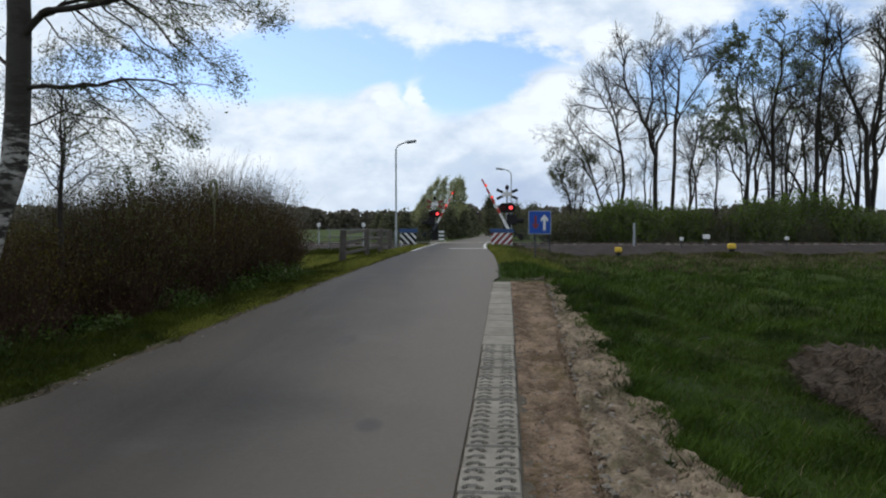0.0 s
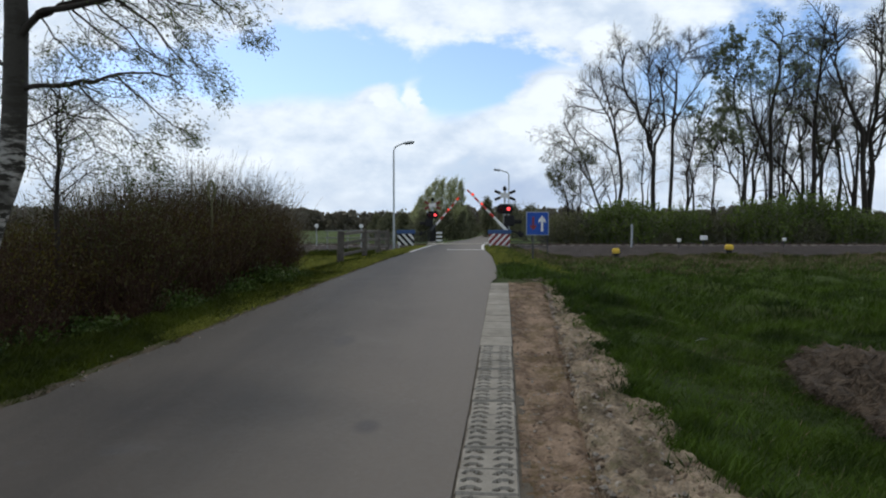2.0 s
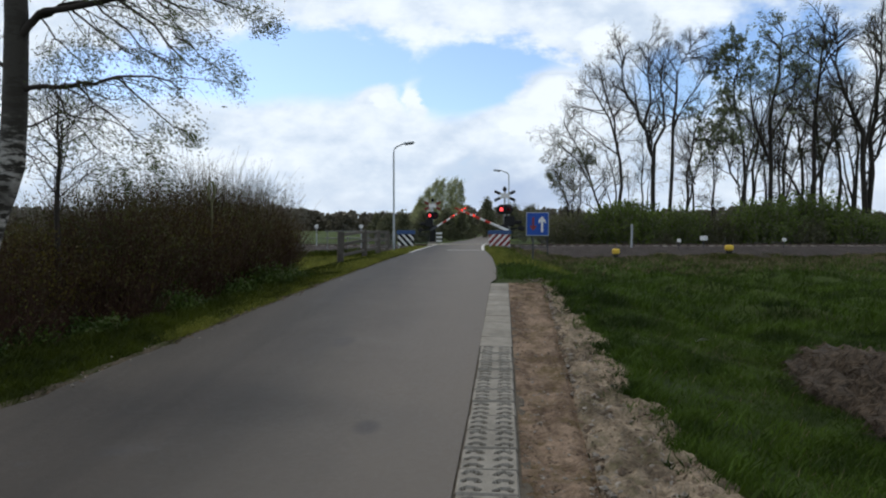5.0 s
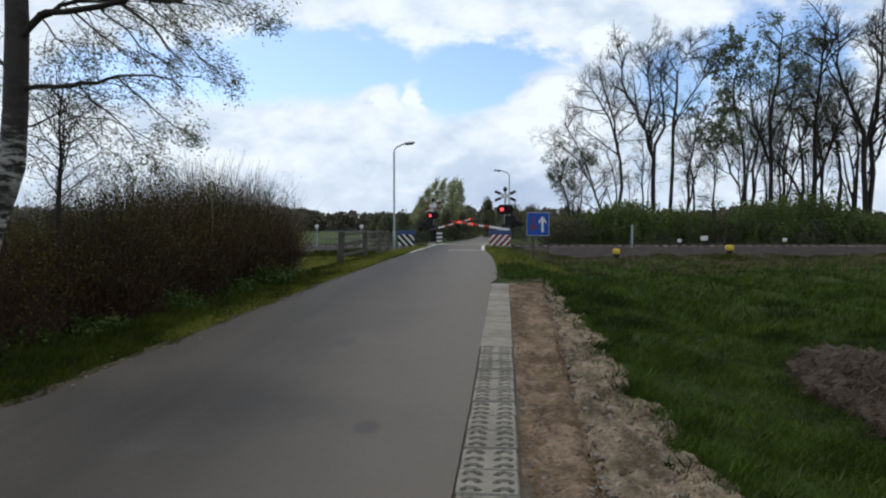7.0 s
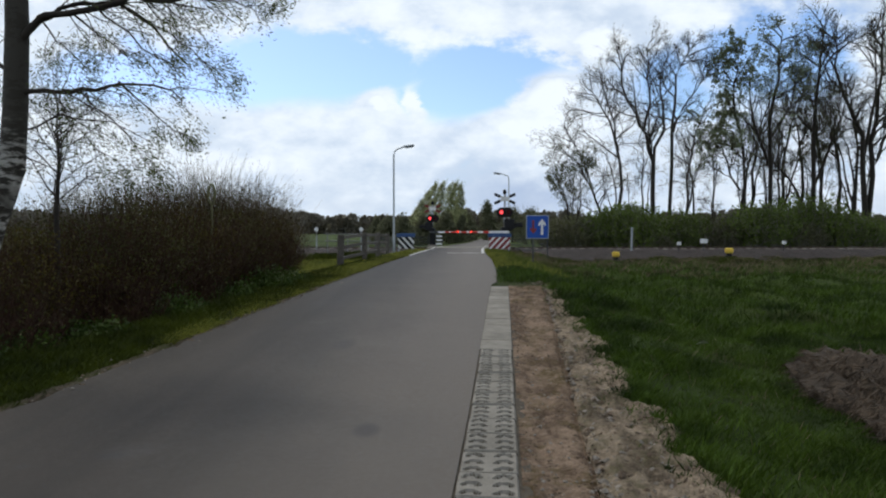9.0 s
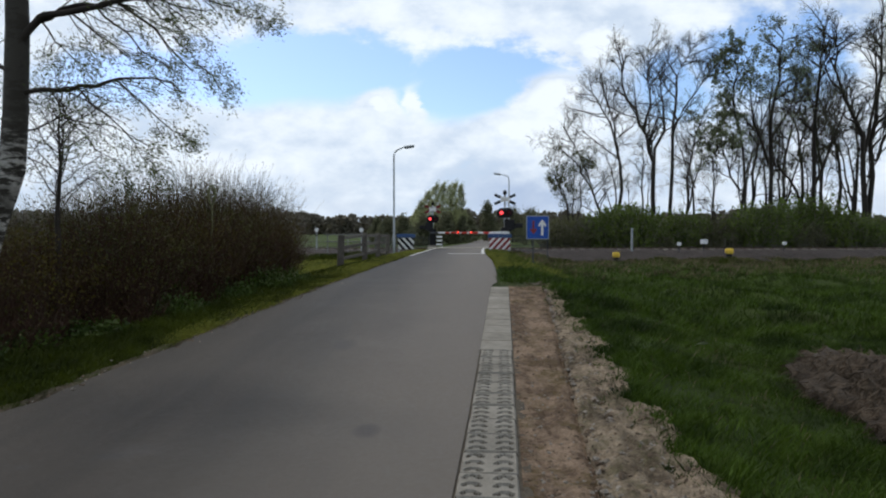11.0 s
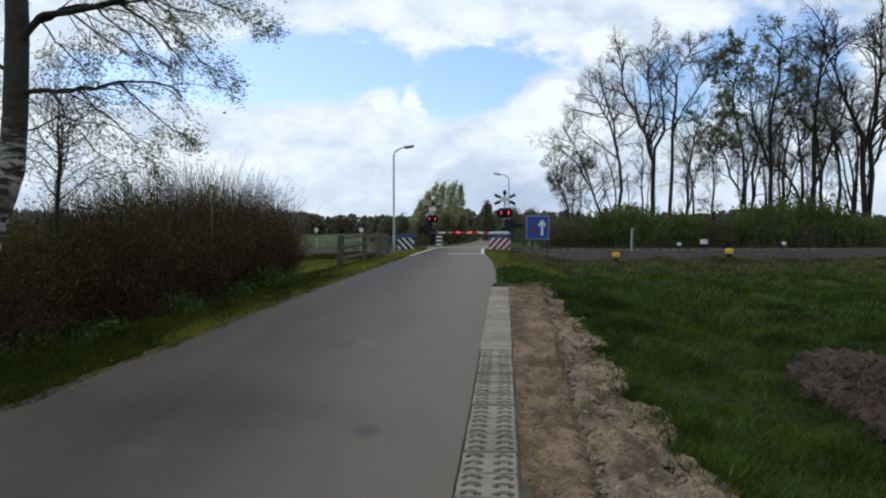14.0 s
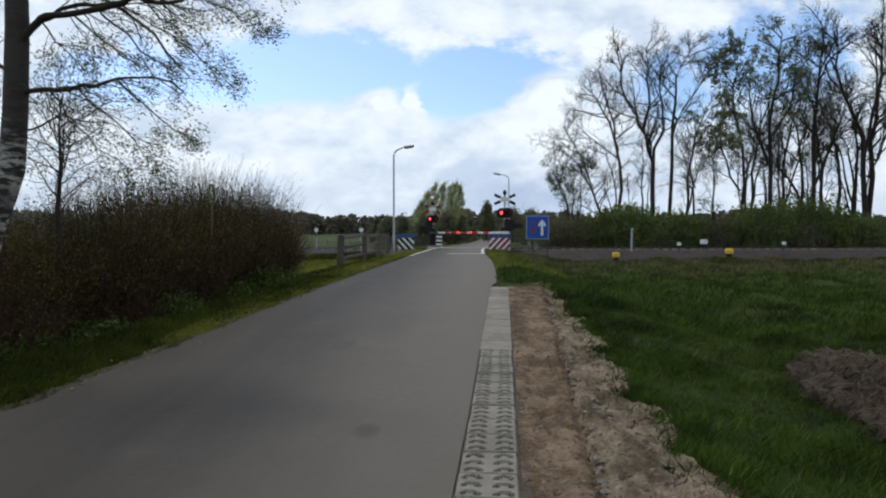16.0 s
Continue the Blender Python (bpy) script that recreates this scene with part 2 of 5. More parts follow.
WHITE = surface("white_enamel", (0.62, 0.62, 0.60), (0.80, 0.80, 0.79), 5, 60, 0.45, 0.1)
RED = surface("red_enamel", (0.42, 0.030, 0.022), (0.62, 0.055, 0.035), 5, 60, 0.4, 0.1)
BROWN_RED = surface("stripe_red", (0.16, 0.022, 0.025), (0.26, 0.04, 0.04), 5, 60, 0.5, 0.1)
BLUE = surface("sign_blue", (0.006, 0.055, 0.30), (0.012, 0.085, 0.42), 5, 60, 0.4, 0.1)
PALE_BLUE = surface("panel_blue", (0.025, 0.06, 0.15), (0.04, 0.09, 0.22), 5, 60, 0.5, 0.1)
YELLOW = surface("cap_yellow", (0.62, 0.40, 0.03), (0.82, 0.58, 0.08), 6, 60, 0.5, 0.1)
LOOP = surface("olive_paint", (0.07, 0.075, 0.03), (0.14, 0.14, 0.06), 6, 60, 0.6, 0.1)
BARK = surface("dark_bark", (0.013, 0.011, 0.009), (0.042, 0.034, 0.027), 3, 30, 0.95, 0.8, depth=0.02)
TWIG = surface("bush_twig", (0.020, 0.010, 0.006), (0.072, 0.034, 0.018), 2, 20, 0.9, 0.2)
PALE_TWIG = surface("pale_twig", (0.13, 0.12, 0.10), (0.27, 0.25, 0.21), 2, 20, 0.9, 0.2)
HAY = surface("dry_heap", (0.012, 0.009, 0.006), (0.105, 0.078, 0.054), 5.0, 24, 0.98, 1.0, depth=0.05)
BIRCH_LEAF = leafy("birch_leaf", (0.032, 0.048, 0.012), (0.090, 0.115, 0.030), 0.3)
TREE_LEAF = leafy("tree_leaf", (0.040, 0.052, 0.020), (0.10, 0.11, 0.045), 0.25)
PINE_LEAF = leafy("grey_leaf", (0.100, 0.125, 0.070), (0.22, 0.255, 0.15), 0.45)
BUSH_LEAF = leafy("bush_leaf", (0.016, 0.013, 0.003), (0.104, 0.082, 0.010), 0.25)
FAR_HEDGE = leafy("hedge_green", (0.050, 0.078, 0.015), (0.180, 0.250, 0.050), 0.4)
BROWN_HEDGE = leafy("hedge_brown", (0.070, 0.074, 0.034), (0.165, 0.172, 0.078), 0.4)
NETTLE = leafy("nettle_leaf", (0.020, 0.040, 0.006), (0.075, 0.115, 0.018), 0.3)
HEDGE_LEAF = leafy("hedge_leaf", (0.016, 0.018, 0.005), (0.088, 0.090, 0.016), 0.25)
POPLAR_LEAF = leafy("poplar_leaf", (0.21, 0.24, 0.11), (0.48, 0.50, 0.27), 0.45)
# round-tree and woods leaves are paler: distance haze is mixed into their colour
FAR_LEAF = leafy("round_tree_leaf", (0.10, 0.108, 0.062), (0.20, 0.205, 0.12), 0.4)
HAZY_WOODS = leafy("hazy_far_leaf", (0.085, 0.080, 0.062), (0.165, 0.150, 0.112), 0.3)
# the deep dark tone also paints shade between tussocks, in broad noise patches
GRASS = leafy("grass_blade", (0.006, 0.018, 0.002), (0.088, 0.152, 0.015), 0.3)
OLIVE_GRASS = leafy("verge_blade", (0.018, 0.028, 0.003), (0.080, 0.104, 0.010), 0.3)
PALE_GRASS = leafy("pale_verge_blade", (0.085, 0.105, 0.016), (0.300, 0.310, 0.060), 0.3)
STRAW = leafy("straw", (0.10, 0.075, 0.045), (0.27, 0.215, 0.14), 0.2)
OLD_STRAW = leafy("old_straw", (0.022, 0.016, 0.011), (0.18, 0.135, 0.095), 0.15)
DANDELION = leafy("yellow_flower", (0.50, 0.42, 0.02), (0.75, 0.62, 0.05), 0.2)
LIT = glow("red_light", (1.0, 0.075, 0.085), 2.0)
DULL = surface("dull_red_glass", (0.040, 0.005, 0.007), (0.075, 0.009, 0.011), 5, 60, 0.25, 0.05)
ARM_LIT = glow("arm_light", (1.0, 0.07, 0.045), 1.5)


# ---- shaping ----
class Shape:
    """Collects rounded boxes, tubes and sheets into one mesh."""

    def __init__(self):
        self.v, self.f = [], []

    def put(self, verts, faces):
        k = len(self.v)
        self.v += [tuple(p) for p in verts]
        self.f += [tuple(i + k for i in f) for f in faces]
        return self

    def box(self, size, at=(0, 0, 0), turn=(0, 0, 0), bevel=0.0):
        bm = bmesh.new()
        bmesh.ops.create_cube(bm, size=1.0, matrix=Matrix.Diagonal((*size, 1)))
        if bevel:
            bmesh.ops.bevel(bm, geom=bm.edges[:], offset=bevel, segments=1, affect="EDGES")
        bm.transform(pose(*at, *turn))
        bm.verts.index_update()
        self.put([v.co for v in bm.verts], [[v.index for v in f.verts] for f in bm.faces])
        bm.free()
        return self

    def tube(self, points, radii, sides=8, caps=True):
        pts = [Vector(p) for p in points]
        if not hasattr(radii, "__len__"):
            radii = [radii] * len(pts)
        k = len(self.v)
        for i, p in enumerate(pts):
            d = (pts[min(i + 1, len(pts) - 1)] - pts[max(i - 1, 0)]).normalized()
            a = d.cross(Vector((0, 0, 1)) if abs(d.z) < 0.9 else Vector((1, 0, 0))).normalized()
            b = d.cross(a)
            for j in range(sides):
                t = 2 * math.pi * j / sides
                q = p + (a * math.cos(t) + b * math.sin(t)) * radii[i]
                self.v.append((q.x, q.y, q.z))
        for i in range(len(pts) - 1):
            for j in range(sides):
                r, s = k + i * sides, (j + 1) % sides
                self.f.append((r + j, r + s, r + sides + s, r + sides + j))
        if caps:
            self.f.append(tuple(k + j for j in reversed(range(sides))))
            self.f.append(tuple(k + (len(pts) - 1) * sides + j for j in range(sides)))
        return self

    def slab(self, outline, depth, m=None):
        """A flat outline (x, z) given depth along y."""
        m = m or Matrix()
        c = len(outline)
        verts = [m @ Vector((x, -depth / 2, z)) for x, z in outline] + [m @ Vector((x, depth / 2, z)) for x, z in outline]
        faces = [tuple(range(c)), tuple(reversed(range(c, 2 * c)))]
        faces += [(i, i + c, (i + 1) % c + c, (i + 1) % c) for i in range(c)]
        return self.put(verts, faces)

    def mesh(self, name, material, smooth=False):
        me = bpy.data.meshes.new(name)
        me.from_pydata(self.v, [], self.f)
        me.materials.append(material)
        if smooth:
            me.polygons.foreach_set("use_smooth", [True] * len(me.polygons))
        me.update()
        return me


def part(name, shape, material, parent=None, label="", at=None, smooth=False):
    data = shape if isinstance(shape, bpy.types.Mesh) else shape.mesh(name, material, smooth)
    ob = new(name, data)
    ob.parent = parent
    if at is not None:
        ob.matrix_basis = at
    return tagged(ob, label)


def thing(name, m, label, category, group="", kind=""):
    ob = new(name)
    ob.empty_display_size = 0.2
    ob.matrix_basis = m
    return tagged(ob, label, category, group, kind)


def cards(name, verts, material, corners=4):
    """Many small free faces, from an array of their corners."""
    verts = np.asarray(verts, dtype=np.float32).reshape(-1, 3)
    count = len(verts) // corners
    me = bpy.data.meshes.new(name)
    me.vertices.add(len(verts))
    me.vertices.foreach_set("co", verts.ravel())
    me.loops.add(len(verts))
    me.loops.foreach_set("vertex_index", np.arange(len(verts), dtype=np.int32))
    me.polygons.add(count)
    me.polygons.foreach_set("loop_start", np.arange(count, dtype=np.int32) * corners)
    me.materials.append(material)
    me.update(calc_edges=True)
    return me


def leaves(centres, size, rng, flat=0.5, way=None):
    """Small four-cornered leaves, each turned its own way, or most of them along one way."""
    c = np.asarray(centres, dtype=float).reshape(-1, 3)
    n = len(c)
    a = rng.normal(size=(n, 3))
    if way is not None:
        a = 0.45 * a + np.array(way)
    a /= np.linalg.norm(a, axis=1)[:, None]
    b = np.cross(a, rng.normal(size=(n, 3)))
    b /= np.linalg.norm(b, axis=1)[:, None]
    s = size * rng.uniform(0.6, 1.35, n)[:, None]
    return np.stack([c - a * s, c + b * s * flat, c + a * s, c - b * s * flat], axis=1)


# ---- the lie of the land ----
ROAD_Y = [-8, 0, 5.67, 15.7, 16.5, 20, 26.3, 35, 41, 48, 60, 80, 150, 400]
LEFT_X = [-4.85, -4.10, -3.57, -2.64, -2.57, -2.28, -1.80, -1.30, -0.85, -0.25, 1.1, 2.9, 9.0, 30.0]
RIGHT_X = [-0.98, -0.30, 0.215, 1.08, 1.27, 1.53, 1.86, 2.12, 2.45, 3.05, 4.4, 6.2, 12.2, 33.0]
ROAD_Z = [0, 0, 0.03, 0.28, 0.29, 0.34, 0.40, 0.39, 0.395, 0.395, 0.33, 0.15, 0.0, -0.1]


def road_left(y):
    return np.interp(y, ROAD_Y, LEFT_X)


def road_right(y):
    return np.interp(y, ROAD_Y, RIGHT_X)


def road_z(y):
    return np.interp(y, ROAD_Y, ROAD_Z)


def ease(a, lo, hi):
    t = np.clip((a - lo) / (hi - lo), 0, 1)
    return t * t * (3 - 2 * t)


def land(x, y):
    x, y = np.asarray(x, float), np.asarray(y, float)
    top = road_z(y) - 0.035
    right, left = x - road_right(y), road_left(y) - x
    wave = 0.22 * np.sin(x * 0.9 + 0.6 * np.sin(y * 0.4)) * np.sin(y * 0.55 + 0.3 * x) + 0.07 * np.sin(x * 2.3 + y * 1.1) + 0.03 * np.sin(3.7 * y - 1.9 * x)
    shoulder = np.interp(y, [0, 16, 17, 30, 44], [1.6, 1.7, 0.5, 0.4, 0.8])
    f = ease(right, shoulder, shoulder + 3.2)
    hummock = 0.06 * np.sin(3.1 * x + 2 * np.sin(1.3 * y)) * np.sin(2.6 * y + 1.7 * np.sin(2.1 * x))
    tussock = 0.10 * np.sin(1.45 * x + 1.4 * np.sin(0.9 * y)) * np.sin(1.25 * y + 1.1 * np.sin(1.6 * x)) - 0.16 * np.exp(-((y - 21.5 - 0.06 * x) / 1.1) ** 2)
    z = top + f * (-0.32 - top + wave + hummock + tussock) * (right > 0)
    g = ease(left, 0.6, 2.6)
    z = np.where(left > 0, top + g * (-0.12 - top + 0.5 * wave), z)
    bank = np.clip((5.2 - np.abs(y - 46)) / 2.4, 0, 1)
    z = np.maximum(z, -0.40 + 0.55 * bank)
    z = z - 0.075 * ((right > 0.02) & (right < 1.15) & (y > -5) & (y < 15.6))
    return np.where((right <= 0) & (left <= 0), top, z)


def sheet(name, xs, ys, height, material):
    gx, gy = np.meshgrid(xs, ys)
    gz = height(gx, gy)
    v = np.stack([gx, gy, gz], -1).reshape(-1, 3)
    w, h = len(xs), len(ys)
    i = (np.arange(h - 1)[:, None] * w + np.arange(w - 1)[None]).ravel()
    f = np.stack([i, i + 1, i + w + 1, i + w], 1)
    me = bpy.data.meshes.new(name)
    me.from_pydata(v.tolist(), [], f.tolist())
    me.materials.append(material)
    me.polygons.foreach_set("use_smooth", [True] * len(me.polygons))
    me.update()
    return new(name, me)


far = [14, 17, 21, 27, 36, 50, 75, 120, 200, 400, 900, 2500]
xs = np.array([-a for a in reversed(far)] + list(np.arange(-12, 12.01, 0.2)) + far)
ys = np.array([-2500, -600, -150, -50, -20, -8, -4] + list(np.arange(-2, 30, 0.25)) + list(np.arange(30, 64, 0.5)) + [66, 70, 76, 85, 100, 130, 180, 260, 400, 700, 1200, 2500])
tagged(sheet("ground", xs, ys, land, MEADOW), "rough green meadow with uneven grassy ground", "ground", kind="structure")


def ribbon(name, ys, left, right, lift, material, crown=0.0, across=6):
    s = Shape()
    for i, y in enumerate(ys):
        a, b = left(y), right(y)
        for j in range(across + 1):
            t = j / across
            s.v.append((a + (b - a) * t, y, float(road_z(y)) + lift + crown * (1 - (2 * t - 1) ** 2)))
    w = across + 1
    for i in range(len(ys) - 1):
        for j in range(across):
            s.f.append((i * w + j, i * w + j + 1, (i + 1) * w + j + 1, (i + 1) * w + j))
    return new(name, s.mesh(name, material, True))


road_ys = list(np.arange(-8, 70, 0.5)) + [75, 80, 90, 110, 150, 220, 400]
ragged = lambda y, k: 0.035 * math.sin(y * 3.1 + k) + 0.03 * math.sin(y * 7.3 + 2 * k) + 0.02 * math.sin(17 * y + k)
tagged(ribbon("road", road_ys, lambda y: float(road_left(y)) + ragged(y, 1), lambda y: float(road_right(y)), 0.0, ASPHALT, 0.03),
       "narrow grey asphalt country road, worn and patched", "road", kind="structure")


def lines():
    def stripe(name, pts, width, label):
        s = Shape()
        for (x, y) in pts:
            z = float(road_z(y)) + 0.036
            s.v += [(x - width / 2, y, z), (x + width / 2, y, z)]
        s.f = [(2 * i, 2 * i + 1, 2 * i + 3, 2 * i + 2) for i in range(len(pts) - 1)]
        tagged(new(name, s.mesh(name, LINE)), label, "road marking", kind="structure")

    stripe("edge_line", [(float(road_left(y)) + 0.10, y) for y in np.arange(30.5, 50, 0.5)], 0.14, "worn white edge line on grey asphalt")
    stripe("edge_line", [(float(road_right(y)) - 0.12, y) for y in np.arange(33.5, 50, 0.5)], 0.14, "worn white edge line on grey asphalt")
    s = Shape().box((1.75, 0.32, 0.004), (1.08, 33.8, float(road_z(33.8)) + 0.036))
    tagged(new("stop_line", s.mesh("stop_line", LINE)), "worn white stop line across one lane", "road marking", kind="structure")


lines()


# ---- railway ----
def railway():
    me = Shape().box((0.24, 2.5, 0.16), bevel=0.015).mesh("sleeper", CONCRETE)
    track = thing("railway_track", pose(0, 46, 0.30), "single railway track on dark concrete sleepers and ballast", "railway track", kind="structure")
    for i in range(260):
        x = -78 + 0.6 * i
        if abs(x - 1.3) > 2.6:
            part("sleeper", me, None, track, at=pose(x, 0, 0.0))
    for side in (-0.755, 0.755):
        prof = [(-0.07, 0), (0.07, 0), (0.07, 0.015), (0.012, 0.035), (0.012, 0.12), (0.036, 0.135), (0.036, 0.165), (-0.036, 0.165), (-0.036, 0.135), (-0.012, 0.12), (-0.012, 0.035), (-0.07, 0.015)]
        s = Shape().slab(prof, 640, pose(0, side, 0.0, 0, 0, 90))
        part("rail", s, STEEL, track, at=pose(0, 0, -0.045))
    rng = np.random.default_rng(5)
    s = Shape()
    for lo, hi in ((-320, -2.2), (4.9, 320)):
        xs = np.unique(np.concatenate([np.linspace(lo, hi, 90), np.arange(max(lo, -40), min(hi, 45), 0.5)]))
        ys = [-6.4, -4.8, -3.6, -2.6, -2.0, -1.0, 0.0, 1.0, 2.0, 2.6, 3.6, 4.6, 5.4]
        zs = [-0.62, -0.42, -0.2, -0.03, 0.03, 0.05, 0.05, 0.05, 0.03, -0.03, -0.2, -0.42, -0.62]
        k, w = len(s.v), len(ys)
        for x in xs:
            for y, z in zip(ys, zs):
                s.v.append((x, y + rng.normal(0, 0.04), z + rng.normal(0, 0.025)))
        for i in range(len(xs) - 1):
            for j in range(w - 1):
                s.f.append((k + i * w + j, k + (i + 1) * w + j, k + (i + 1) * w + j + 1, k + i * w + j + 1))
    bed = part("ballast_bed", s, BALLAST, None, "grey brown crushed stone railway ballast bank", pose(0, 46, 0.30))
    tagged(bed, category="ballast", kind="stuff")
    deck = thing("crossing_deck", pose(1.35, 46, 0.0), "grey concrete panels between the rails of the crossing", "crossing deck", kind="structure")
    for y, w in ((-1.35, 1.0), (0, 1.34), (1.35, 1.0)):
        for i in range(3):
            part("panel", Shape().box((1.55, w, 0.12), bevel=0.012), CONCRETE, deck, at=pose((i - 1) * 1.57 + 0.05 * y, y, 0.372))


railway()


# ---- signals with their barriers ----
ARM = 3.08


def arm_shape(lo, hi, side):
    a, b = 0.075 - 0.010 * lo, 0.075 - 0.010 * hi
    s = Shape()
    pts = [(side * lo, 0, 0), (side * hi, 0, 0)]
    return s.tube(pts, [a, b], 8)


def crossing_signal(name, x, y, side, label, back):
    """Mast with a crossbuck, two flashing lights and a barrier; the arm reaches out to side (-1 or 1)."""
    base, drop = float(road_z(y)) + 0.0, 0.14 if back else 0.04
    top = thing(name, pose(x, y, base), label, "crossing signal", "signals at the crossing")
    part("foundation", Shape().box((0.7, 0.6, 0.16), (0, 0, 0.02), bevel=0.03), CONCRETE, top)
    part("mast", Shape().tube([(0, 0, 0.1), (0, 0, 3.28 - drop)], 0.055, 12), GALVANISED, top, "grey galvanised mast", smooth=True)
    cab = part("machine_case", Shape().box((0.58, 0.40, 0.60), (-side * 0.26, 0.05, 1.50), bevel=0.06).box((0.50, 0.26, 0.24), (-side * 0.72, 0.05, 1.44), bevel=0.05).box((0.44, 0.36, 1.30), (0, 0.05, 0.68), bevel=0.04), BLACK, top, "black barrier machine case")
    part("hinge_cover", Shape().tube([(0, -0.26, 1.03), (0, 0.26, 1.03)], 0.15, 14), BLACK, cab)
    part("bell", Shape().tube([(0, 0, z - drop) for z in (3.22, 3.30, 3.42, 3.50)], [0.06, 0.115, 0.10, 0.03], 12), BLACK, top, "black warning bell", smooth=True)
    for sign in (-1, 1):
        blade = part("cross_blade", Shape().slab([(-0.64, -0.075), (0.64, -0.075), (0.64, 0.075), (-0.64, 0.075)], 0.02), WHITE, top,
                     "white crossbuck blade with red tips" if back else "grey white blade with dark tips", pose(0, -0.075 - 0.022 * (sign > 0), 2.98 - drop * 1.4, 0, sign * 24, 0))
        for end in (-1, 1):
            part("blade_tip", Shape().slab([(0.28, -0.077), (0.645, -0.077), (0.645, 0.077), (0.28, 0.077)] if end > 0 else
                                           [(-0.645, -0.077), (-0.28, -0.077), (-0.28, 0.077), (-0.645, 0.077)], 0.028), BROWN_RED if back else BLACK, blade)
    head = part("signal_head", Shape().slab([(0.19 + 0.275 * math.cos(a), 0.275 * math.sin(a)) for a in np.linspace(-math.pi / 2, math.pi / 2, 14)] +
                                            [(-0.19 - 0.275 * math.cos(a), 0.275 * math.sin(a)) for a in np.linspace(math.pi / 2, -math.pi / 2, 14)], 0.025), BLACK, top, "black backing board", pose(0, -0.10, 2.20 - drop))
    drums = []
    for sgn in (-1, 1):
        part("lamp_hood", Shape().tube([(sgn * 0.20, -0.02, 0.03), (sgn * 0.20, -0.20, 0.05)], [0.128, 0.134], 18, caps=False), BLACK, head)
        part("lamp_case", Shape().tube([(sgn * 0.20, 0.01, 0), (sgn * 0.20, 0.16, 0)], [0.16, 0.12], 16), BLACK, head)
        # each lantern turns its bright face out and in
        lantern = Shape()
        cut = [(-0.5 + i / 12) * math.pi for i in range(13)]
        for ring in np.linspace(-0.5, 0.5, 9) * math.pi:
            r = 0.108 * math.cos(ring)
            lantern.v += [(r * math.sin(a), -r * math.cos(a) * 0.45, 0.108 * math.sin(ring)) for a in cut]
        lantern.f = [(r * 13 + i, r * 13 + i + 1, (r + 1) * 13 + i + 1, (r + 1) * 13 + i) for r in range(8) for i in range(12)]
        data = bpy.data.meshes.new("lantern")
        back_v = [(-p[0], -p[1], p[2]) for p in lantern.v]
        k = len(lantern.v)
        data.from_pydata(lantern.v + back_v, [], lantern.f + [tuple(i + k for i in f) for f in lantern.f])
        data.materials.append(LIT), data.materials.append(DULL)
        data.polygons.foreach_set("material_index", [0] * len(lantern.f) + [1] * len(lantern.f))
        drum = part("lantern", data, None, head, "round red flashing light", pose(sgn * 0.20, -0.075, 0))
        drums.append((drum, sgn * 0.20))
    arm = part("barrier_arm", arm_shape(0.30, 0.62, side), WHITE, top, "red and white striped barrier arm", pose(0, -0.34, 1.03))
    part("arm_bracket", Shape().box((0.62, 0.05, 0.16), (side * 0.10, 0.08, 0), bevel=0.015).box((0.62, 0.05, 0.16), (side * 0.10, -0.08, 0), bevel=0.015), WHITE if not back else DARK_GREY, arm)
    part("counterweight", Shape().box((0.36, 0.20, 0.26), (-side * 0.80, 0.0, 0.42), bevel=0.04).box((0.85, 0.07, 0.10), (-side * 0.38, 0, 0.2), (0, side * 28, 0)), BLACK, arm, "black counterweight")
    bands = 8
    step = (ARM - 0.62) / bands
    for i in range(bands):
        lo = 0.62 + i * step
        part("band", arm_shape(lo, lo + step, side), RED if i % 2 else WHITE, arm)
    for d in ((1.86, 2.87) if back else (1.93, 2.67)):
        lamp = part("arm_lamp", Shape().box((0.17, 0.10, 0.15), (side * d, -0.07, 0.03), bevel=0.03), BLACK, arm, "small red lamp on the arm")
        part("lens", Shape().box((0.125, 0.02, 0.115), (side * d, -0.128, 0.03), bevel=0.006), ARM_LIT, lamp)
    return top, arm, drums


near_signal = crossing_signal("crossing_signal", 3.50, 39.5, -1, "grey mast with dark crossbuck, red lights and striped barrier", False)
far_signal = crossing_signal("crossing_signal", -0.78, 52.0, 1, "dark mast with red white crossbuck and striped barrier", True)


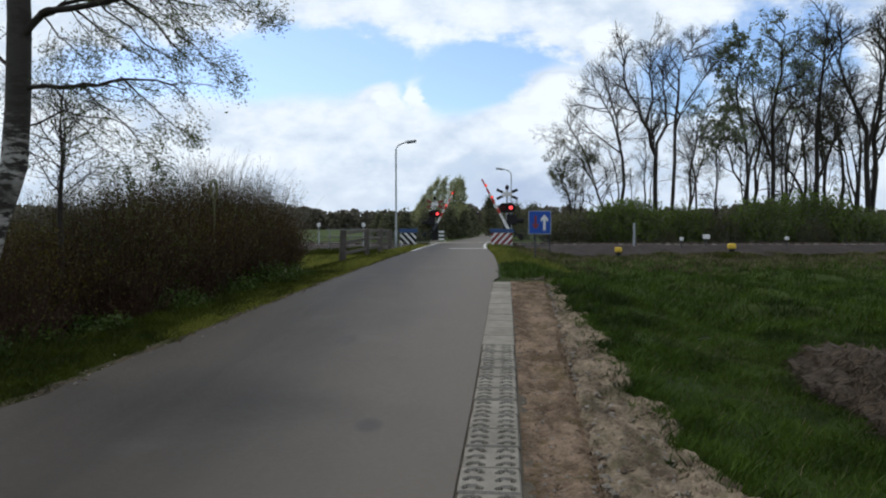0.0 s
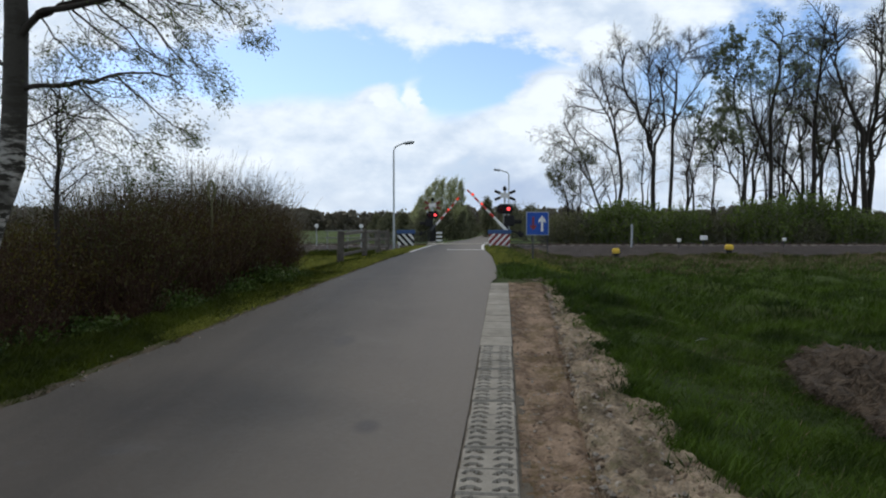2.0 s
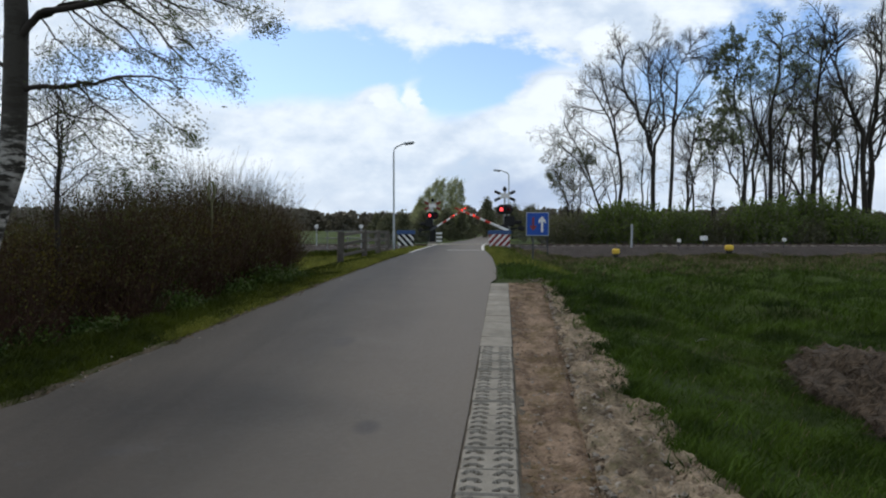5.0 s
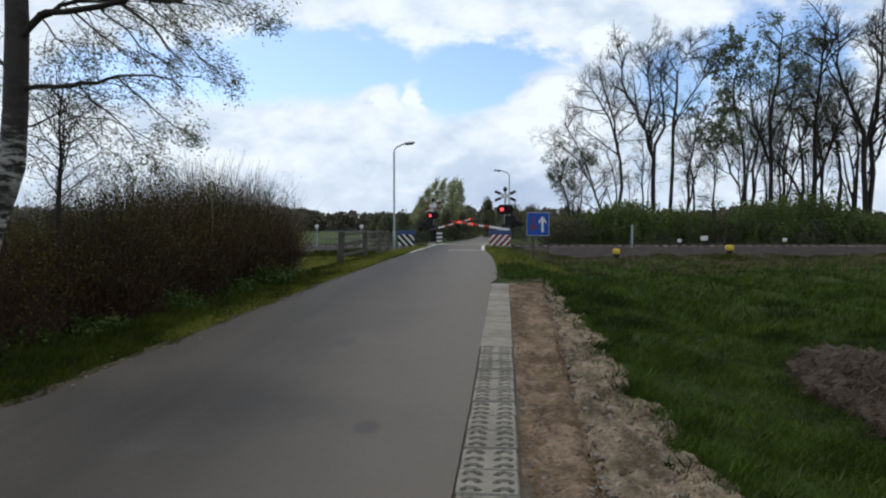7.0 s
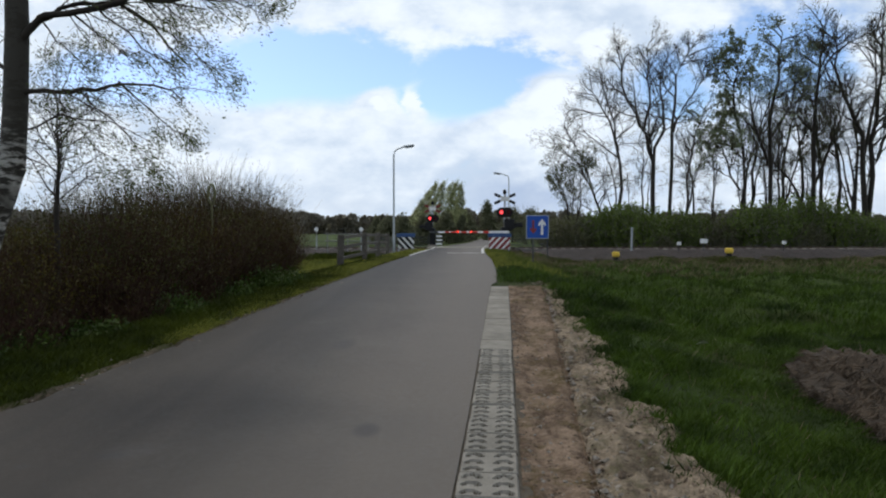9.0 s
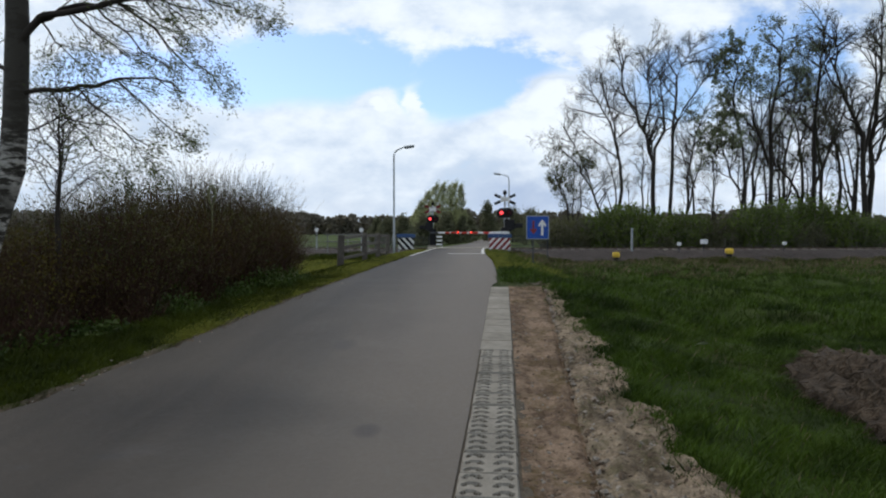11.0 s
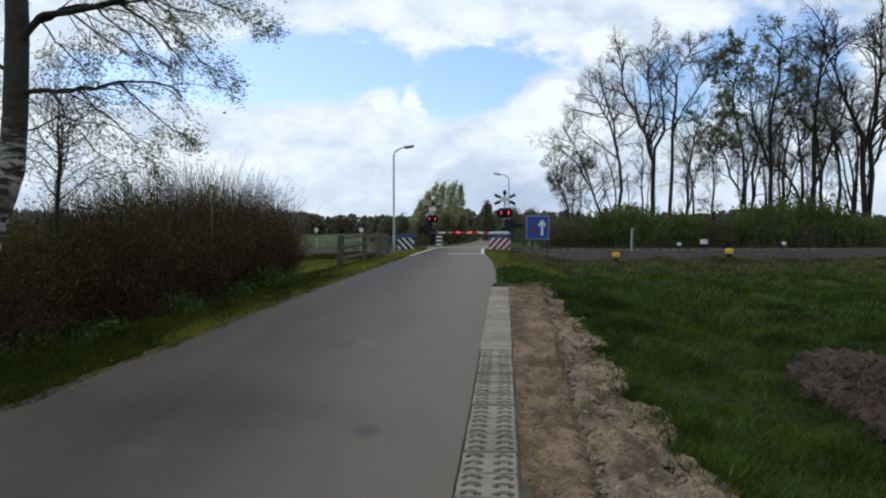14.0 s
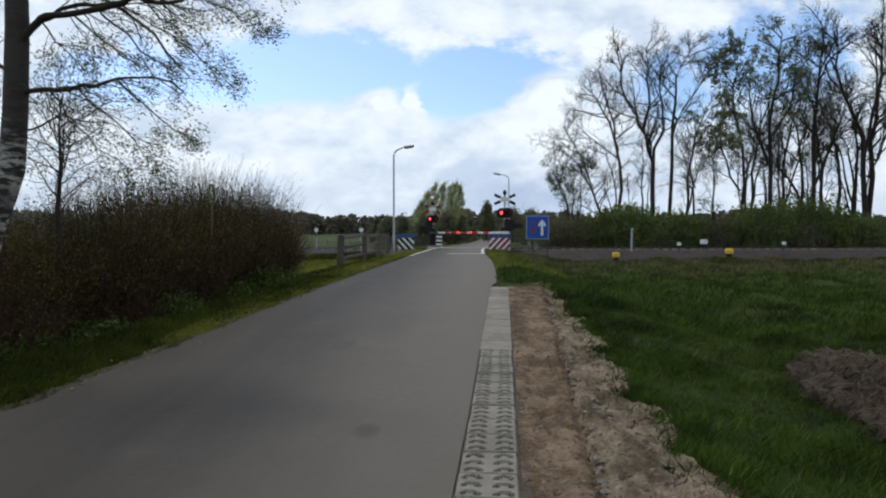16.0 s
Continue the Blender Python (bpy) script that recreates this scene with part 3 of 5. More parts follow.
# ---- boards, signs and lamps at the crossing ----
def striped_board(x, y, width, turn, flip, red, label):
    base = float(road_z(y)) - 0.03
    top = thing("striped_board", pose(x, y, base, 0, 0, turn), label, "warning board", "striped boards at the crossing")
    w, h = width / 2, 0.62
    part("panel", Shape().box((width, 0.04, h), (0, 0, 0.16 + h / 2), bevel=0.008), WHITE, top, "white panel")
    for side in (-1, 1):
        part("post", Shape().box((0.08, 0.08, 0.98), (side * (w - 0.06), 0.065, 0.45), bevel=0.01), GALVANISED, top)
    part("top_plate", Shape().box((width + 0.16, 0.06, 0.22), (0, 0.02, 0.90), bevel=0.02), PALE_BLUE, top, "blue top plate")
    lean, band = h * 0.92, 0.20
    x0 = -w - lean
    while x0 < w:
        lo_l, lo_r = x0, x0 + band
        poly = [(lo_l, 0), (lo_r, 0), (lo_r + lean, h), (lo_l + lean, h)]
        for s, keep in ((-w, 1), (w, -1)):
            res = []
            for i in range(len(poly)):
                (ax, az), (bx, bz) = poly[i], poly[(i + 1) % len(poly)]
                ia, ib = keep * (ax - s) >= 0, keep * (bx - s) >= 0
                if ia:
                    res.append((ax, az))
                if ia != ib:
                    t = (s - ax) / (bx - ax)
                    res.append((s, az + t * (bz - az)))
            poly = res
            if not poly:
                break
        if len(poly) > 2:
            part("stripe", Shape().slab([(flip * px, 0.16 + pz) for px, pz in (poly if flip > 0 else poly[::-1])], 0.006), BROWN_RED if red else BLACK, top, at=pose(0, -0.024, 0))
        x0 += band * 1.75


striped_board(-2.08, 39.0, 0.90, 8, -1, False, "black and white striped board with blue top")
striped_board(3.14, 38.6, 1.16, -6, 1, True, "red and white striped board with blue top")


def street_lamp(x, y, height, reach, label):
    top = thing("street_lamp", pose(x, y, float(land(x, y)) - 0.05), label, "street lamp", "street lamps")
    side = 1 if reach > 0 else -1
    pts = [(0, 0, 0), (0, 0, 1.3), (0, 0, 1.35), (0, 0, height - 0.55)]
    arc = [(side * 0.30 * (1 - math.cos(a)), 0, height - 0.55 + 0.38 * math.sin(a)) for a in np.linspace(0.3, 1.35, 5)]
    part("pole", Shape().tube(pts + arc + [(reach, 0, height - 0.02)], [0.075, 0.075, 0.055, 0.045] + [0.04] * 5 + [0.035], 10), LAMP_GREY, top, "slim grey bent pole", smooth=True)
    head = part("lamp_head", Shape().box((0.62, 0.24, 0.12), (reach + side * 0.22, 0, height - 0.01), (0, -side * 8, 0), bevel=0.05), LAMP_GREY, top, "flat grey lamp head")
    part("diffuser", Shape().box((0.46, 0.18, 0.04), (reach + side * 0.24, 0, height - 0.08), (0, -side * 8, 0), bevel=0.015), DARK_GREY, head)


street_lamp(-2.72, 38.5, 6.22, 0.62, "tall slim grey street lamp with bent arm")
street_lamp(5.48, 58.0, 6.1, -0.75, "slim grey street lamp beyond the crossing")


def priority_sign():
    y, x = 26.0, 3.53
    ground = float(land(x, y))
    top = thing("priority_sign", pose(x, y, ground - 0.1), "square blue sign with white up and red down arrow", "road sign")
    z = 1.65 - ground + 0.1
    part("post", Shape().tube([(-0.16, 0.06, 0), (-0.16, 0.06, z + 0.3)], 0.03, 8), DARK_GREY, top, "dark grey pole")
    part("rim", Shape().box((0.85, 0.02, 0.88), (0, 0, z), bevel=0.006), LAMP_GREY, top, "pale rim")
    part("plate", Shape().box((0.80, 0.02, 0.83), (0, -0.007, z), bevel=0.005), BLUE, top, "blue face")

    def arrow(cx, s, material, label, size):
        pts = [(-0.045, -0.30), (0.045, -0.30), (0.045, 0.10), (0.135, 0.02), (0.135, 0.13), (0.0, 0.30), (-0.135, 0.13), (-0.135, 0.02), (-0.045, 0.10)]
        pts = [(cx + a * size, z + s * b * size) for a, b in pts]
        part("arrow", Shape().slab(pts if s > 0 else pts[::-1], 0.006), material, top, label, pose(0, -0.019, 0))

    arrow(0.17, 1, WHITE, "white arrow", 1.0)
    arrow(-0.16, -1, BROWN_RED, "dull red arrow", 0.85)


priority_sign()


def wooden_fence():
    top = thing("wooden_fence", pose(0, 0, 0), "grey weathered wooden post and rail fence", "fence")
    posts = [(-3.45, 23.4), (-3.1, 27.4), (-2.95, 31.5), (-2.85, 35.6)]
    for x, y in posts:
        g = float(land(x, y))
        part("post", Shape().box((0.20, 0.19, 1.35), (0, 0, 0.55), (0, random.uniform(-2, 2), random.uniform(0, 30)), bevel=0.02), WOOD, top, at=pose(x, y, g))
    for (ax, ay), (bx, by) in zip(posts, posts[1:]):
        for h in (0.42, 0.80, 1.12):
            a, b = Vector((ax, ay - 0.02, float(land(ax, ay)) + h)), Vector((bx, by, float(land(bx, by)) + h + random.uniform(-0.03, 0.03)))
            d = b - a
            part("rail", Shape().box((0.05, d.length + 0.1, 0.11), bevel=0.012), WOOD, top, at=Matrix.Translation((a + b) / 2) @ d.to_track_quat("Y", "Z").to_matrix().to_4x4())


wooden_fence()


def mesh_fence(x0, y0, x1, y1, height, label):
    top = thing("mesh_fence", pose(0, 0, 0), label, "fence", "metal fences at the crossing")
    level = float(road_z(y0)) - 0.08
    a, b = Vector((x0, y0, level)), Vector((x1, y1, level))
    n = max(2, int((b - a).length / 1.3) + 1)
    for i in range(n):
        p = a.lerp(b, i / (n - 1))
        part("post", Shape().box((0.06, 0.06, height + 0.8), (0, 0, height / 2 - 0.38), bevel=0.008), DARK_GREY, top, at=Matrix.Translation(p))
    for h in (0.1, 0.4, 0.7, height - 0.04):
        part("rail", Shape().tube([a + Vector((0, 0, h)), b + Vector((0, 0, h))], 0.018, 6), DARK_GREY, top)
    s = Shape()
    k = int((b - a).length / 0.11)
    for i in range(k):
        p = a.lerp(b, (i + 0.5) / k)
        s.tube([p + Vector((0, 0, 0.05)), p + Vector((0, 0, height - 0.05))], 0.008, 4)
    part("wire_mesh", s, DARK_GREY, top, "dark wire bars")


mesh_fence(3.75, 39.6, 6.0, 39.9, 0.95, "low grey metal mesh fence beside the signal")
mesh_fence(-2.7, 39.2, -4.0, 41.0, 0.85, "low grey metal mesh fence by the lamp")
mesh_fence(-1.1, 52.4, -3.4, 52.8, 0.85, "low grey metal fence beyond the track")


def pipe_rail():
    top = thing("pipe_rail", pose(-5.6, 40.9, 0.0), "low grey pipe railing beside the track", "railing")
    for x in (-1.2, 0.0, 1.2):
        part("post", Shape().tube([(x, 0, -0.3), (x, 0, 1.32)], 0.028, 8), PIPE, top)
    for z in (0.92, 1.32):
        part("pipe", Shape().tube([(-1.35, 0, z), (1.35, 0, z)], 0.028, 8), PIPE, top)


pipe_rail()


def white_gate():
    """Small white rails that stand before the far signal."""
    top = thing("rail_guard", pose(-0.28, 51.2, float(road_z(51)) - 0.05), "small white slatted guard by the far signal", "guard rail")
    for z in (0.22, 0.50, 0.78):
        part("slat", Shape().box((0.42, 0.04, 0.13), (0, 0, z), bevel=0.01), WHITE, top)
    for sx in (-0.17, 0.17):
        part("post", Shape().box((0.06, 0.06, 0.95), (sx, 0.05, 0.45), bevel=0.01), DARK_GREY, top)


white_gate()


def trackside():
    def cap(x, y, w, label):
        g = float(land(x, y))
        top = thing("track_box", pose(x, y, g), label, "trackside box", "boxes beside the track")
        part("stand", Shape().box((w * 0.62, 0.18, 0.5), (0, 0, 0.18), bevel=0.02), BLACK, top, "dark stand")
        part("cover", Shape().box((w, 0.3, 0.32), (0, 0, 0.52), bevel=0.07), YELLOW, top, "yellow rounded cover")

    cap(10.1, 40.6, 0.40, "small yellow trackside box on dark stand")
    cap(16.3, 39.6, 0.44, "small yellow trackside box on dark stand")

    def marker(x, y, z, w, h, d, label, foot):
        top = thing("track_marker", pose(x, y, float(land(x, y))), label, "track marker", "markers beside the track")
        part("stake", Shape().box((0.06, 0.06, z + h / 2), (0, 0.05, (z + h / 2) / 2), bevel=0.01), foot, top)
        part("plate", Shape().box((w, d, h), (0, 0, z), bevel=0.015), WHITE, top)

    marker(14.6, 43.0, 0.62, 0.22, 0.2, 0.14, "small white marker on a short stake", DARK_GREY)
    marker(16.2, 43.2, 0.72, 0.46, 0.28, 0.05, "white rectangular plate beside the track", DARK_GREY)
    marker(21.2, 43.2, 0.62, 0.22, 0.2, 0.14, "small white marker on a short stake", DARK_GREY)
    top = thing("marker_post", pose(11.75, 43.3, 0.1), "thin grey post beside the track", "post")
    part("post", Shape().box((0.12, 0.12, 1.75), (0, 0, 0.75), bevel=0.02), GALVANISED, top)
    for x, y, h in ((-8.0, 44, 1.5), (-5.1, 43.4, 1.5)):
        top = thing("marker_post", pose(x, y, 0.1), "thin post with a white round head", "post")
        part("post", Shape().tube([(0, 0, 0), (0, 0, h)], 0.04, 8), GALVANISED, top)
        part("head", Shape().tube([(0, -0.05, h), (0, 0.05, h)], 0.13, 12), WHITE, top, "white disc")


trackside()


# ---- plants ----
def wander(start, way, length, bend, rng, steps, lift=0.0, gust=0.0):
    p, d = np.array(start, float), np.array(way, float)
    d /= np.linalg.norm(d)
    pts = [p.copy()]
    for _ in range(steps):
        d = d + rng.normal(0, bend, 3) + np.array([gust, 0, lift])
        d /= np.linalg.norm(d)
        p = p + d * length / steps
        pts.append(p.copy())
    return pts


def sprout(shape, stem, radius, count, length, rng, level, tips, angle=0.9, lift=0.03, lo=0.2, bend=0.16, shrink=0.55, gust=0.0):
    """Side shoots along a stem, and theirs in turn; the finest ends are kept for leaves."""
    n = len(stem) - 1
    for _ in range(count):
        t = lo + (1 - lo) * rng.random() ** 0.8
        i = min(int(t * n), n - 1)
        f = t * n - i
        p = stem[i] * (1 - f) + stem[i + 1] * f
        d = stem[i + 1] - stem[i]
        d = d / np.linalg.norm(d)
        side = rng.normal(size=3)
        side -= d * side.dot(d)
        side /= np.linalg.norm(side)
        a = angle * rng.uniform(0.6, 1.3)
        ln = length * rng.uniform(0.6, 1.25) * (1.15 - 0.55 * t)
        steps = 4 if level > 1 else 3
        pts = wander(p, d * math.cos(a) + side * math.sin(a), ln, bend, rng, steps, lift, gust)
        r = radius * (1 - 0.5 * t)
        shape.tube(pts, np.linspace(r, r * 0.35, len(pts)), 5 if level > 2 else (4 if level > 1 else 3), caps=False)
        if level > 1:
            sprout(shape, pts, r * 0.5, max(3, int(count * 0.75)), ln * shrink, rng, level - 1, tips, angle, lift, 0.25, bend, shrink, gust)
        else:
            tips += [pts[-1], pts[-2], (pts[1] + pts[2]) / 2]


def spread_tree(seed, stems, leaf, leaf_size, per_tip, label, reach, limbs=13, thick=0.17, y=57.0, low=0.24):
    """A tall tree by its stems: each a line of (x, z) with its own limbs; later stems fork from the first."""
    rng = np.random.default_rng(seed)
    x0 = stems[0][0][0]
    top = thing("alder_tree", pose(x0, y, float(land(x0, y))), label, "tree", "trees behind the railway")
    s, tips = Shape(), []
    for k, line in enumerate(stems):
        pts, sway = [], rng.normal(0, 0.5)
        for i, (x, z) in enumerate(line):
            pts.append(np.array((x - x0, sway * (i if k else i * 0.3), z)))
        fine = [pts[0]]
        for a, b in zip(pts, pts[1:]):
            fine += [a + (b - a) * 0.35 + rng.normal(0, 0.10, 3), a + (b - a) * 0.7 + rng.normal(0, 0.10, 3), b]
        ln = sum(np.linalg.norm(b - a) for a, b in zip(fine, fine[1:]))
        r = thick if k == 0 else thick * 0.62
        n = len(fine) - 1
        s.tube(fine, [r * (1.3 if i == 0 and k == 0 else 1) * (1 - 0.90 * (i / n) ** 0.9) + 0.012 for i in range(n + 1)], 8, caps=False)
        sprout(s, fine, r * 0.52, limbs, reach * 1.2, rng, 3, tips, 0.86, 0.06, low if k == 0 else 0.08, 0.20, 0.56)
    part("trunk", s, BARK, top, "dark trunk, limbs and twigs", smooth=True)
    tips = np.array(tips)[::2]
    c = np.repeat(tips, per_tip, axis=0) + rng.normal(0, 0.10, (len(tips) * per_tip, 3))
    part("crown", cards("crown", leaves(c, leaf_size, rng), leaf), None, top, "sparse young spring leaves")
    return top


def place_tree(first, x, y, turn, scale):
    c = copy_thing(first, pose(x, y, float(land(x, y)), 0, 0, turn))
    c.scale = (scale,) * 3
    return c


def right_trees():
    bare, bud = "tall dark bare tree with wide limbs", "tall dark tree just coming into leaf"
    green = "tall tree with grey green young foliage"
    thin = "thin bare young tree among taller ones"
    spread_tree(11, [[(10.4, -0.3), (10.1, 2.4), (9.5, 4.6), (8.6, 6.6)], [(10.2, 1.5), (10.7, 4.0), (10.4, 7.0)]], TREE_LEAF, 0.07, 2, "low spreading tree with brown young leaves", 2.3, 12, 0.11, 55, 0.35)
    spread_tree(12, [[(13.3, -0.3), (13.0, 3.0), (11.8, 6.6), (9.8, 10.4)], [(12.4, 4.6), (11.0, 7.2), (8.7, 8.9)]], TREE_LEAF, 0.045, 1, "leaning bare tree with fine twigs", 2.6, 13, 0.13, 57, 0.3)
    tall = spread_tree(13, [[(14.6, -0.3), (14.5, 7.4), (13.7, 10.8), (12.0, 13.6)], [(14.3, 8.4), (14.0, 11.5), (13.2, 15.4)]], TREE_LEAF, 0.045, 1, bare, 3.2, 13, 0.16)
    spread_tree(14, [[(17.3, -0.3), (17.2, 7.4), (16.0, 10.5), (14.6, 13.8), (14.9, 16.3)], [(17.2, 7.4), (18.0, 11.0), (17.8, 14.2), (18.6, 16.9)], [(16.3, 9.8), (16.7, 13.0), (16.3, 16.6)]], TREE_LEAF, 0.05, 1, bud, 3.1, 13, 0.21)
    spread_tree(15, [[(18.8, -0.3), (18.8, 10.4), (19.0, 14.4), (20.3, 16.8)], [(18.8, 9.5), (20.2, 12.6), (21.6, 14.6)]], TREE_LEAF, 0.05, 1, bud, 2.9, 14, 0.17, 57.5)
    slender = spread_tree(16, [[(19.7, -0.3), (19.9, 6.0), (20.5, 9.6), (21.3, 12.0)], [(19.9, 3.0), (20.9, 6.6), (21.4, 9.0)]], TREE_LEAF, 0.045, 1, "slender bare tree with forked stem", 2.0, 11, 0.13)
    spread_tree(17, [[(22.3, -0.3), (22.2, 5.0), (22.5, 9.0)]], TREE_LEAF, 0.045, 1, thin, 1.7, 12, 0.09)
    spread_tree(18, [[(24.4, -0.3), (24.5, 8.0), (23.6, 12.6), (23.9, 15.8)], [(24.3, 5.0), (23.0, 8.5), (22.7, 11.6)]], PINE_LEAF, 0.11, 3, green, 2.5, 13, 0.14, 57, 0.3)
    spread_tree(19, [[(26.7, -0.3), (26.6, 10.6), (27.3, 14.2), (27.5, 18.0)], [(26.6, 7.4), (25.3, 11.0), (25.2, 14.4)], [(26.7, 9.5), (28.6, 12.6), (28.9, 15.6)]], PINE_LEAF, 0.09, 2, green, 2.7, 13, 0.20, 57, 0.3)
    spread_tree(20, [[(30.3, -0.3), (30.2, 9.4), (30.6, 14.4), (30.9, 18.2)], [(30.2, 2.6), (28.6, 5.9), (27.3, 7.6), (26.6, 10.2)], [(30.3, 5.2), (31.8, 9.6), (33.0, 12.8)]], TREE_LEAF, 0.05, 1, bud, 3.1, 14, 0.21)
    spread_tree(21, [[(34.3, -0.3), (34.3, 9.4), (32.4, 13.6), (31.9, 17.8)], [(34.3, 7.5), (35.2, 12.5), (34.9, 17.6)]], TREE_LEAF, 0.045, 1, bare, 3.0, 14, 0.25)
    spread_tree(22, [[(35.2, -0.3), (35.1, 9.0), (35.8, 14.6), (35.6, 19.4)], [(35.1, 6.2), (37.0, 10.4), (37.6, 15.2)]], TREE_LEAF, 0.045, 1, bare, 3.0, 14, 0.25, 57.6)
    young = spread_tree(23, [[(23.4, -0.3), (23.3, 4.0), (23.6, 7.6)]], TREE_LEAF, 0.045, 1, thin, 1.5, 11, 0.07, 60)
    old = spread_tree(24, [[(38.6, -0.3), (38.5, 9.0), (38.2, 14.0), (38.8, 18.0)]], TREE_LEAF, 0.05, 1, bare, 3.2, 15, 0.22, 58)
    for x, y, turn, scale in ((25.6, 60, 80, 1.15), (16.2, 61, 200, 0.9), (21.2, 60.5, 300, 0.95), (28.2, 61, 140, 1.3), (29.4, 60, 20, 1.1), (31.9, 60.5, 250, 1.2), (33.1, 61, 110, 1.3), (36.6, 60, 330, 1.3), (27.4, 59.5, 190, 1.0), (11.9, 61, 40, 0.8)):
        place_tree(young, x, y, turn, scale)
    place_tree(old, 42.0, 58.5, 120, 1.0)
    # a second row, further back
    for x, y, turn, scale in ((23.2, 64, 60, 0.70), (32.8, 64, 290, 1.05), (37.8, 66, 20, 1.1), (28.4, 66, 230, 0.85)):
        place_tree(tall, x, y, turn, scale)
    for x, y, turn, scale in ((11.4, 62, 70, 0.62), (15.8, 63, 150, 0.75), (18.4, 64, 260, 0.8), (27.2, 62, 10, 1.15), (30.4, 63, 330, 1.2), (32.2, 61, 60, 0.9), (34.0, 62, 200, 1.25), (35.6, 60, 140, 0.95), (37.4, 63, 90, 1.25), (29.0, 60, 260, 0.85)):
        place_tree(slender, x, y, turn, scale)


right_trees()


def shrub(name, seed, width, depth, height, stems, leaf, leaf_size, per, twig, m, label, group, lean=0.35, thick=0.006, top_only=0.25):
    rng = np.random.default_rng(seed)
    top = thing(name, m, label, "bush", group)
    s, spots = Shape(), []
    for _ in range(stems):
        a, r = rng.uniform(0, 2 * math.pi), math.sqrt(rng.random())
        x, y = width / 2 * r * math.cos(a), depth / 2 * r * math.sin(a)
        h = height * (1 - 0.38 * r * r) * (1.10 - 0.42 * rng.random() ** 1.6)
        pts = wander((x * 0.8, y * 0.8, -0.1), (lean * x / width * 2 + rng.normal(0, 0.16), lean * y / depth * 2 + rng.normal(0, 0.16), 1), h, 0.11, rng, 5, 0.02)
        s.tube(pts, np.linspace(thick * 1.6, thick * 0.4, 6), 3, caps=False)
        for k in range(3):
            i = rng.integers(1, 5)
            q = wander(pts[i], (rng.normal(0, 0.7), rng.normal(0, 0.7), 0.8), h * 0.28, 0.14, rng, 2, 0.03)
            s.tube(q, [thick * 0.6, thick * 0.45, thick * 0.25], 3, caps=False)
            spots += [q[1], q[2]]
        spots += pts[2:]
    part("brushwood", s, twig, top, "dense thin brown twigs")
    spots = np.array([p for p in spots if p[2] > top_only * height * rng.random()])
    c = np.repeat(spots, per, axis=0) + rng.normal(0, 0.07, (len(spots) * per, 3))
    part("foliage", cards("foliage", leaves(c, leaf_size, rng), leaf), None, top, "small olive spring leaves")
    return top


def left_bushes():
    g = "bushes along the verge"
    spots = ((-7.2, 7.4, 3.0, 2.6, 1.35, 0), (-6.5, 9.6, 2.8, 2.6, 1.8, 0), (-6.0, 11.8, 2.8, 2.6, 2.35, 1), (-5.8, 13.8, 2.6, 2.6, 2.5, 0), (-5.6, 16.0, 2.6, 2.6, 2.6, 1),
             (-5.4, 18.2, 2.3, 2.4, 2.55, 0), (-5.4, 20.2, 1.9, 2.2, 2.3, 0), (-8.8, 10.6, 3.4, 3.0, 1.3, 1), (-8.0, 14.0, 3.4, 3.0, 1.6, 0), (-5.5, 8.3, 1.5, 1.6, 1.2, 1), (-5.1, 10.6, 1.4, 1.6, 1.2, 0),
             (-4.9, 13.2, 1.3, 1.6, 1.25, 1), (-4.6, 15.8, 1.2, 1.6, 1.2, 0))
    for i, (x, y, w, d, h, green) in enumerate(spots):
        shrub("bush", 30 + i, w, d, h, 820 if w > 1.6 else 320, (BUSH_LEAF, HEDGE_LEAF)[green], 0.021, 6 if w > 1.6 else 1, TWIG, pose(x, y, float(land(x, y))),
              ("dense dark brown bush with small olive leaves", "dense twiggy bush with small green leaves")[green], g, 0.5, top_only=0.95)
    for i, (x, y, h) in enumerate(((-7.2, 16.2, 3.2), (-6.9, 18.0, 3.5), (-6.6, 19.6, 3.7), (-6.3, 21.2, 3.65), (-6.0, 22.4, 3.3), (-7.1, 14.2, 2.8))):
        shrub("willow_bush", 50 + i, 1.8, 1.8, h, 420, BUSH_LEAF, 0.018, 1, PALE_TWIG, pose(x, y, float(land(x, y))), "thin pale upright twigs above the bushes", g, 0.42, 0.0065, 1.6)


left_bushes()


def nettles():
    for i, (x, y, w, h) in enumerate(((-5.0, 7.2, 0.9, 0.45), (-4.6, 9.2, 0.8, 0.4), (-4.3, 11.3, 0.9, 0.5), (-4.0, 13.4, 0.8, 0.45), (-3.75, 15.2, 0.9, 0.6), (-3.65, 16.6, 0.8, 0.45), (-4.9, 8.3, 0.7, 0.4))):
        shrub("nettle_clump", 90 + i, w, w, h, 70, NETTLE, 0.035, 2, NETTLE, pose(x, y, float(land(x, y))), "low green nettles before the bushes", "nettles in the verge", 0.4, 0.004)


nettles()


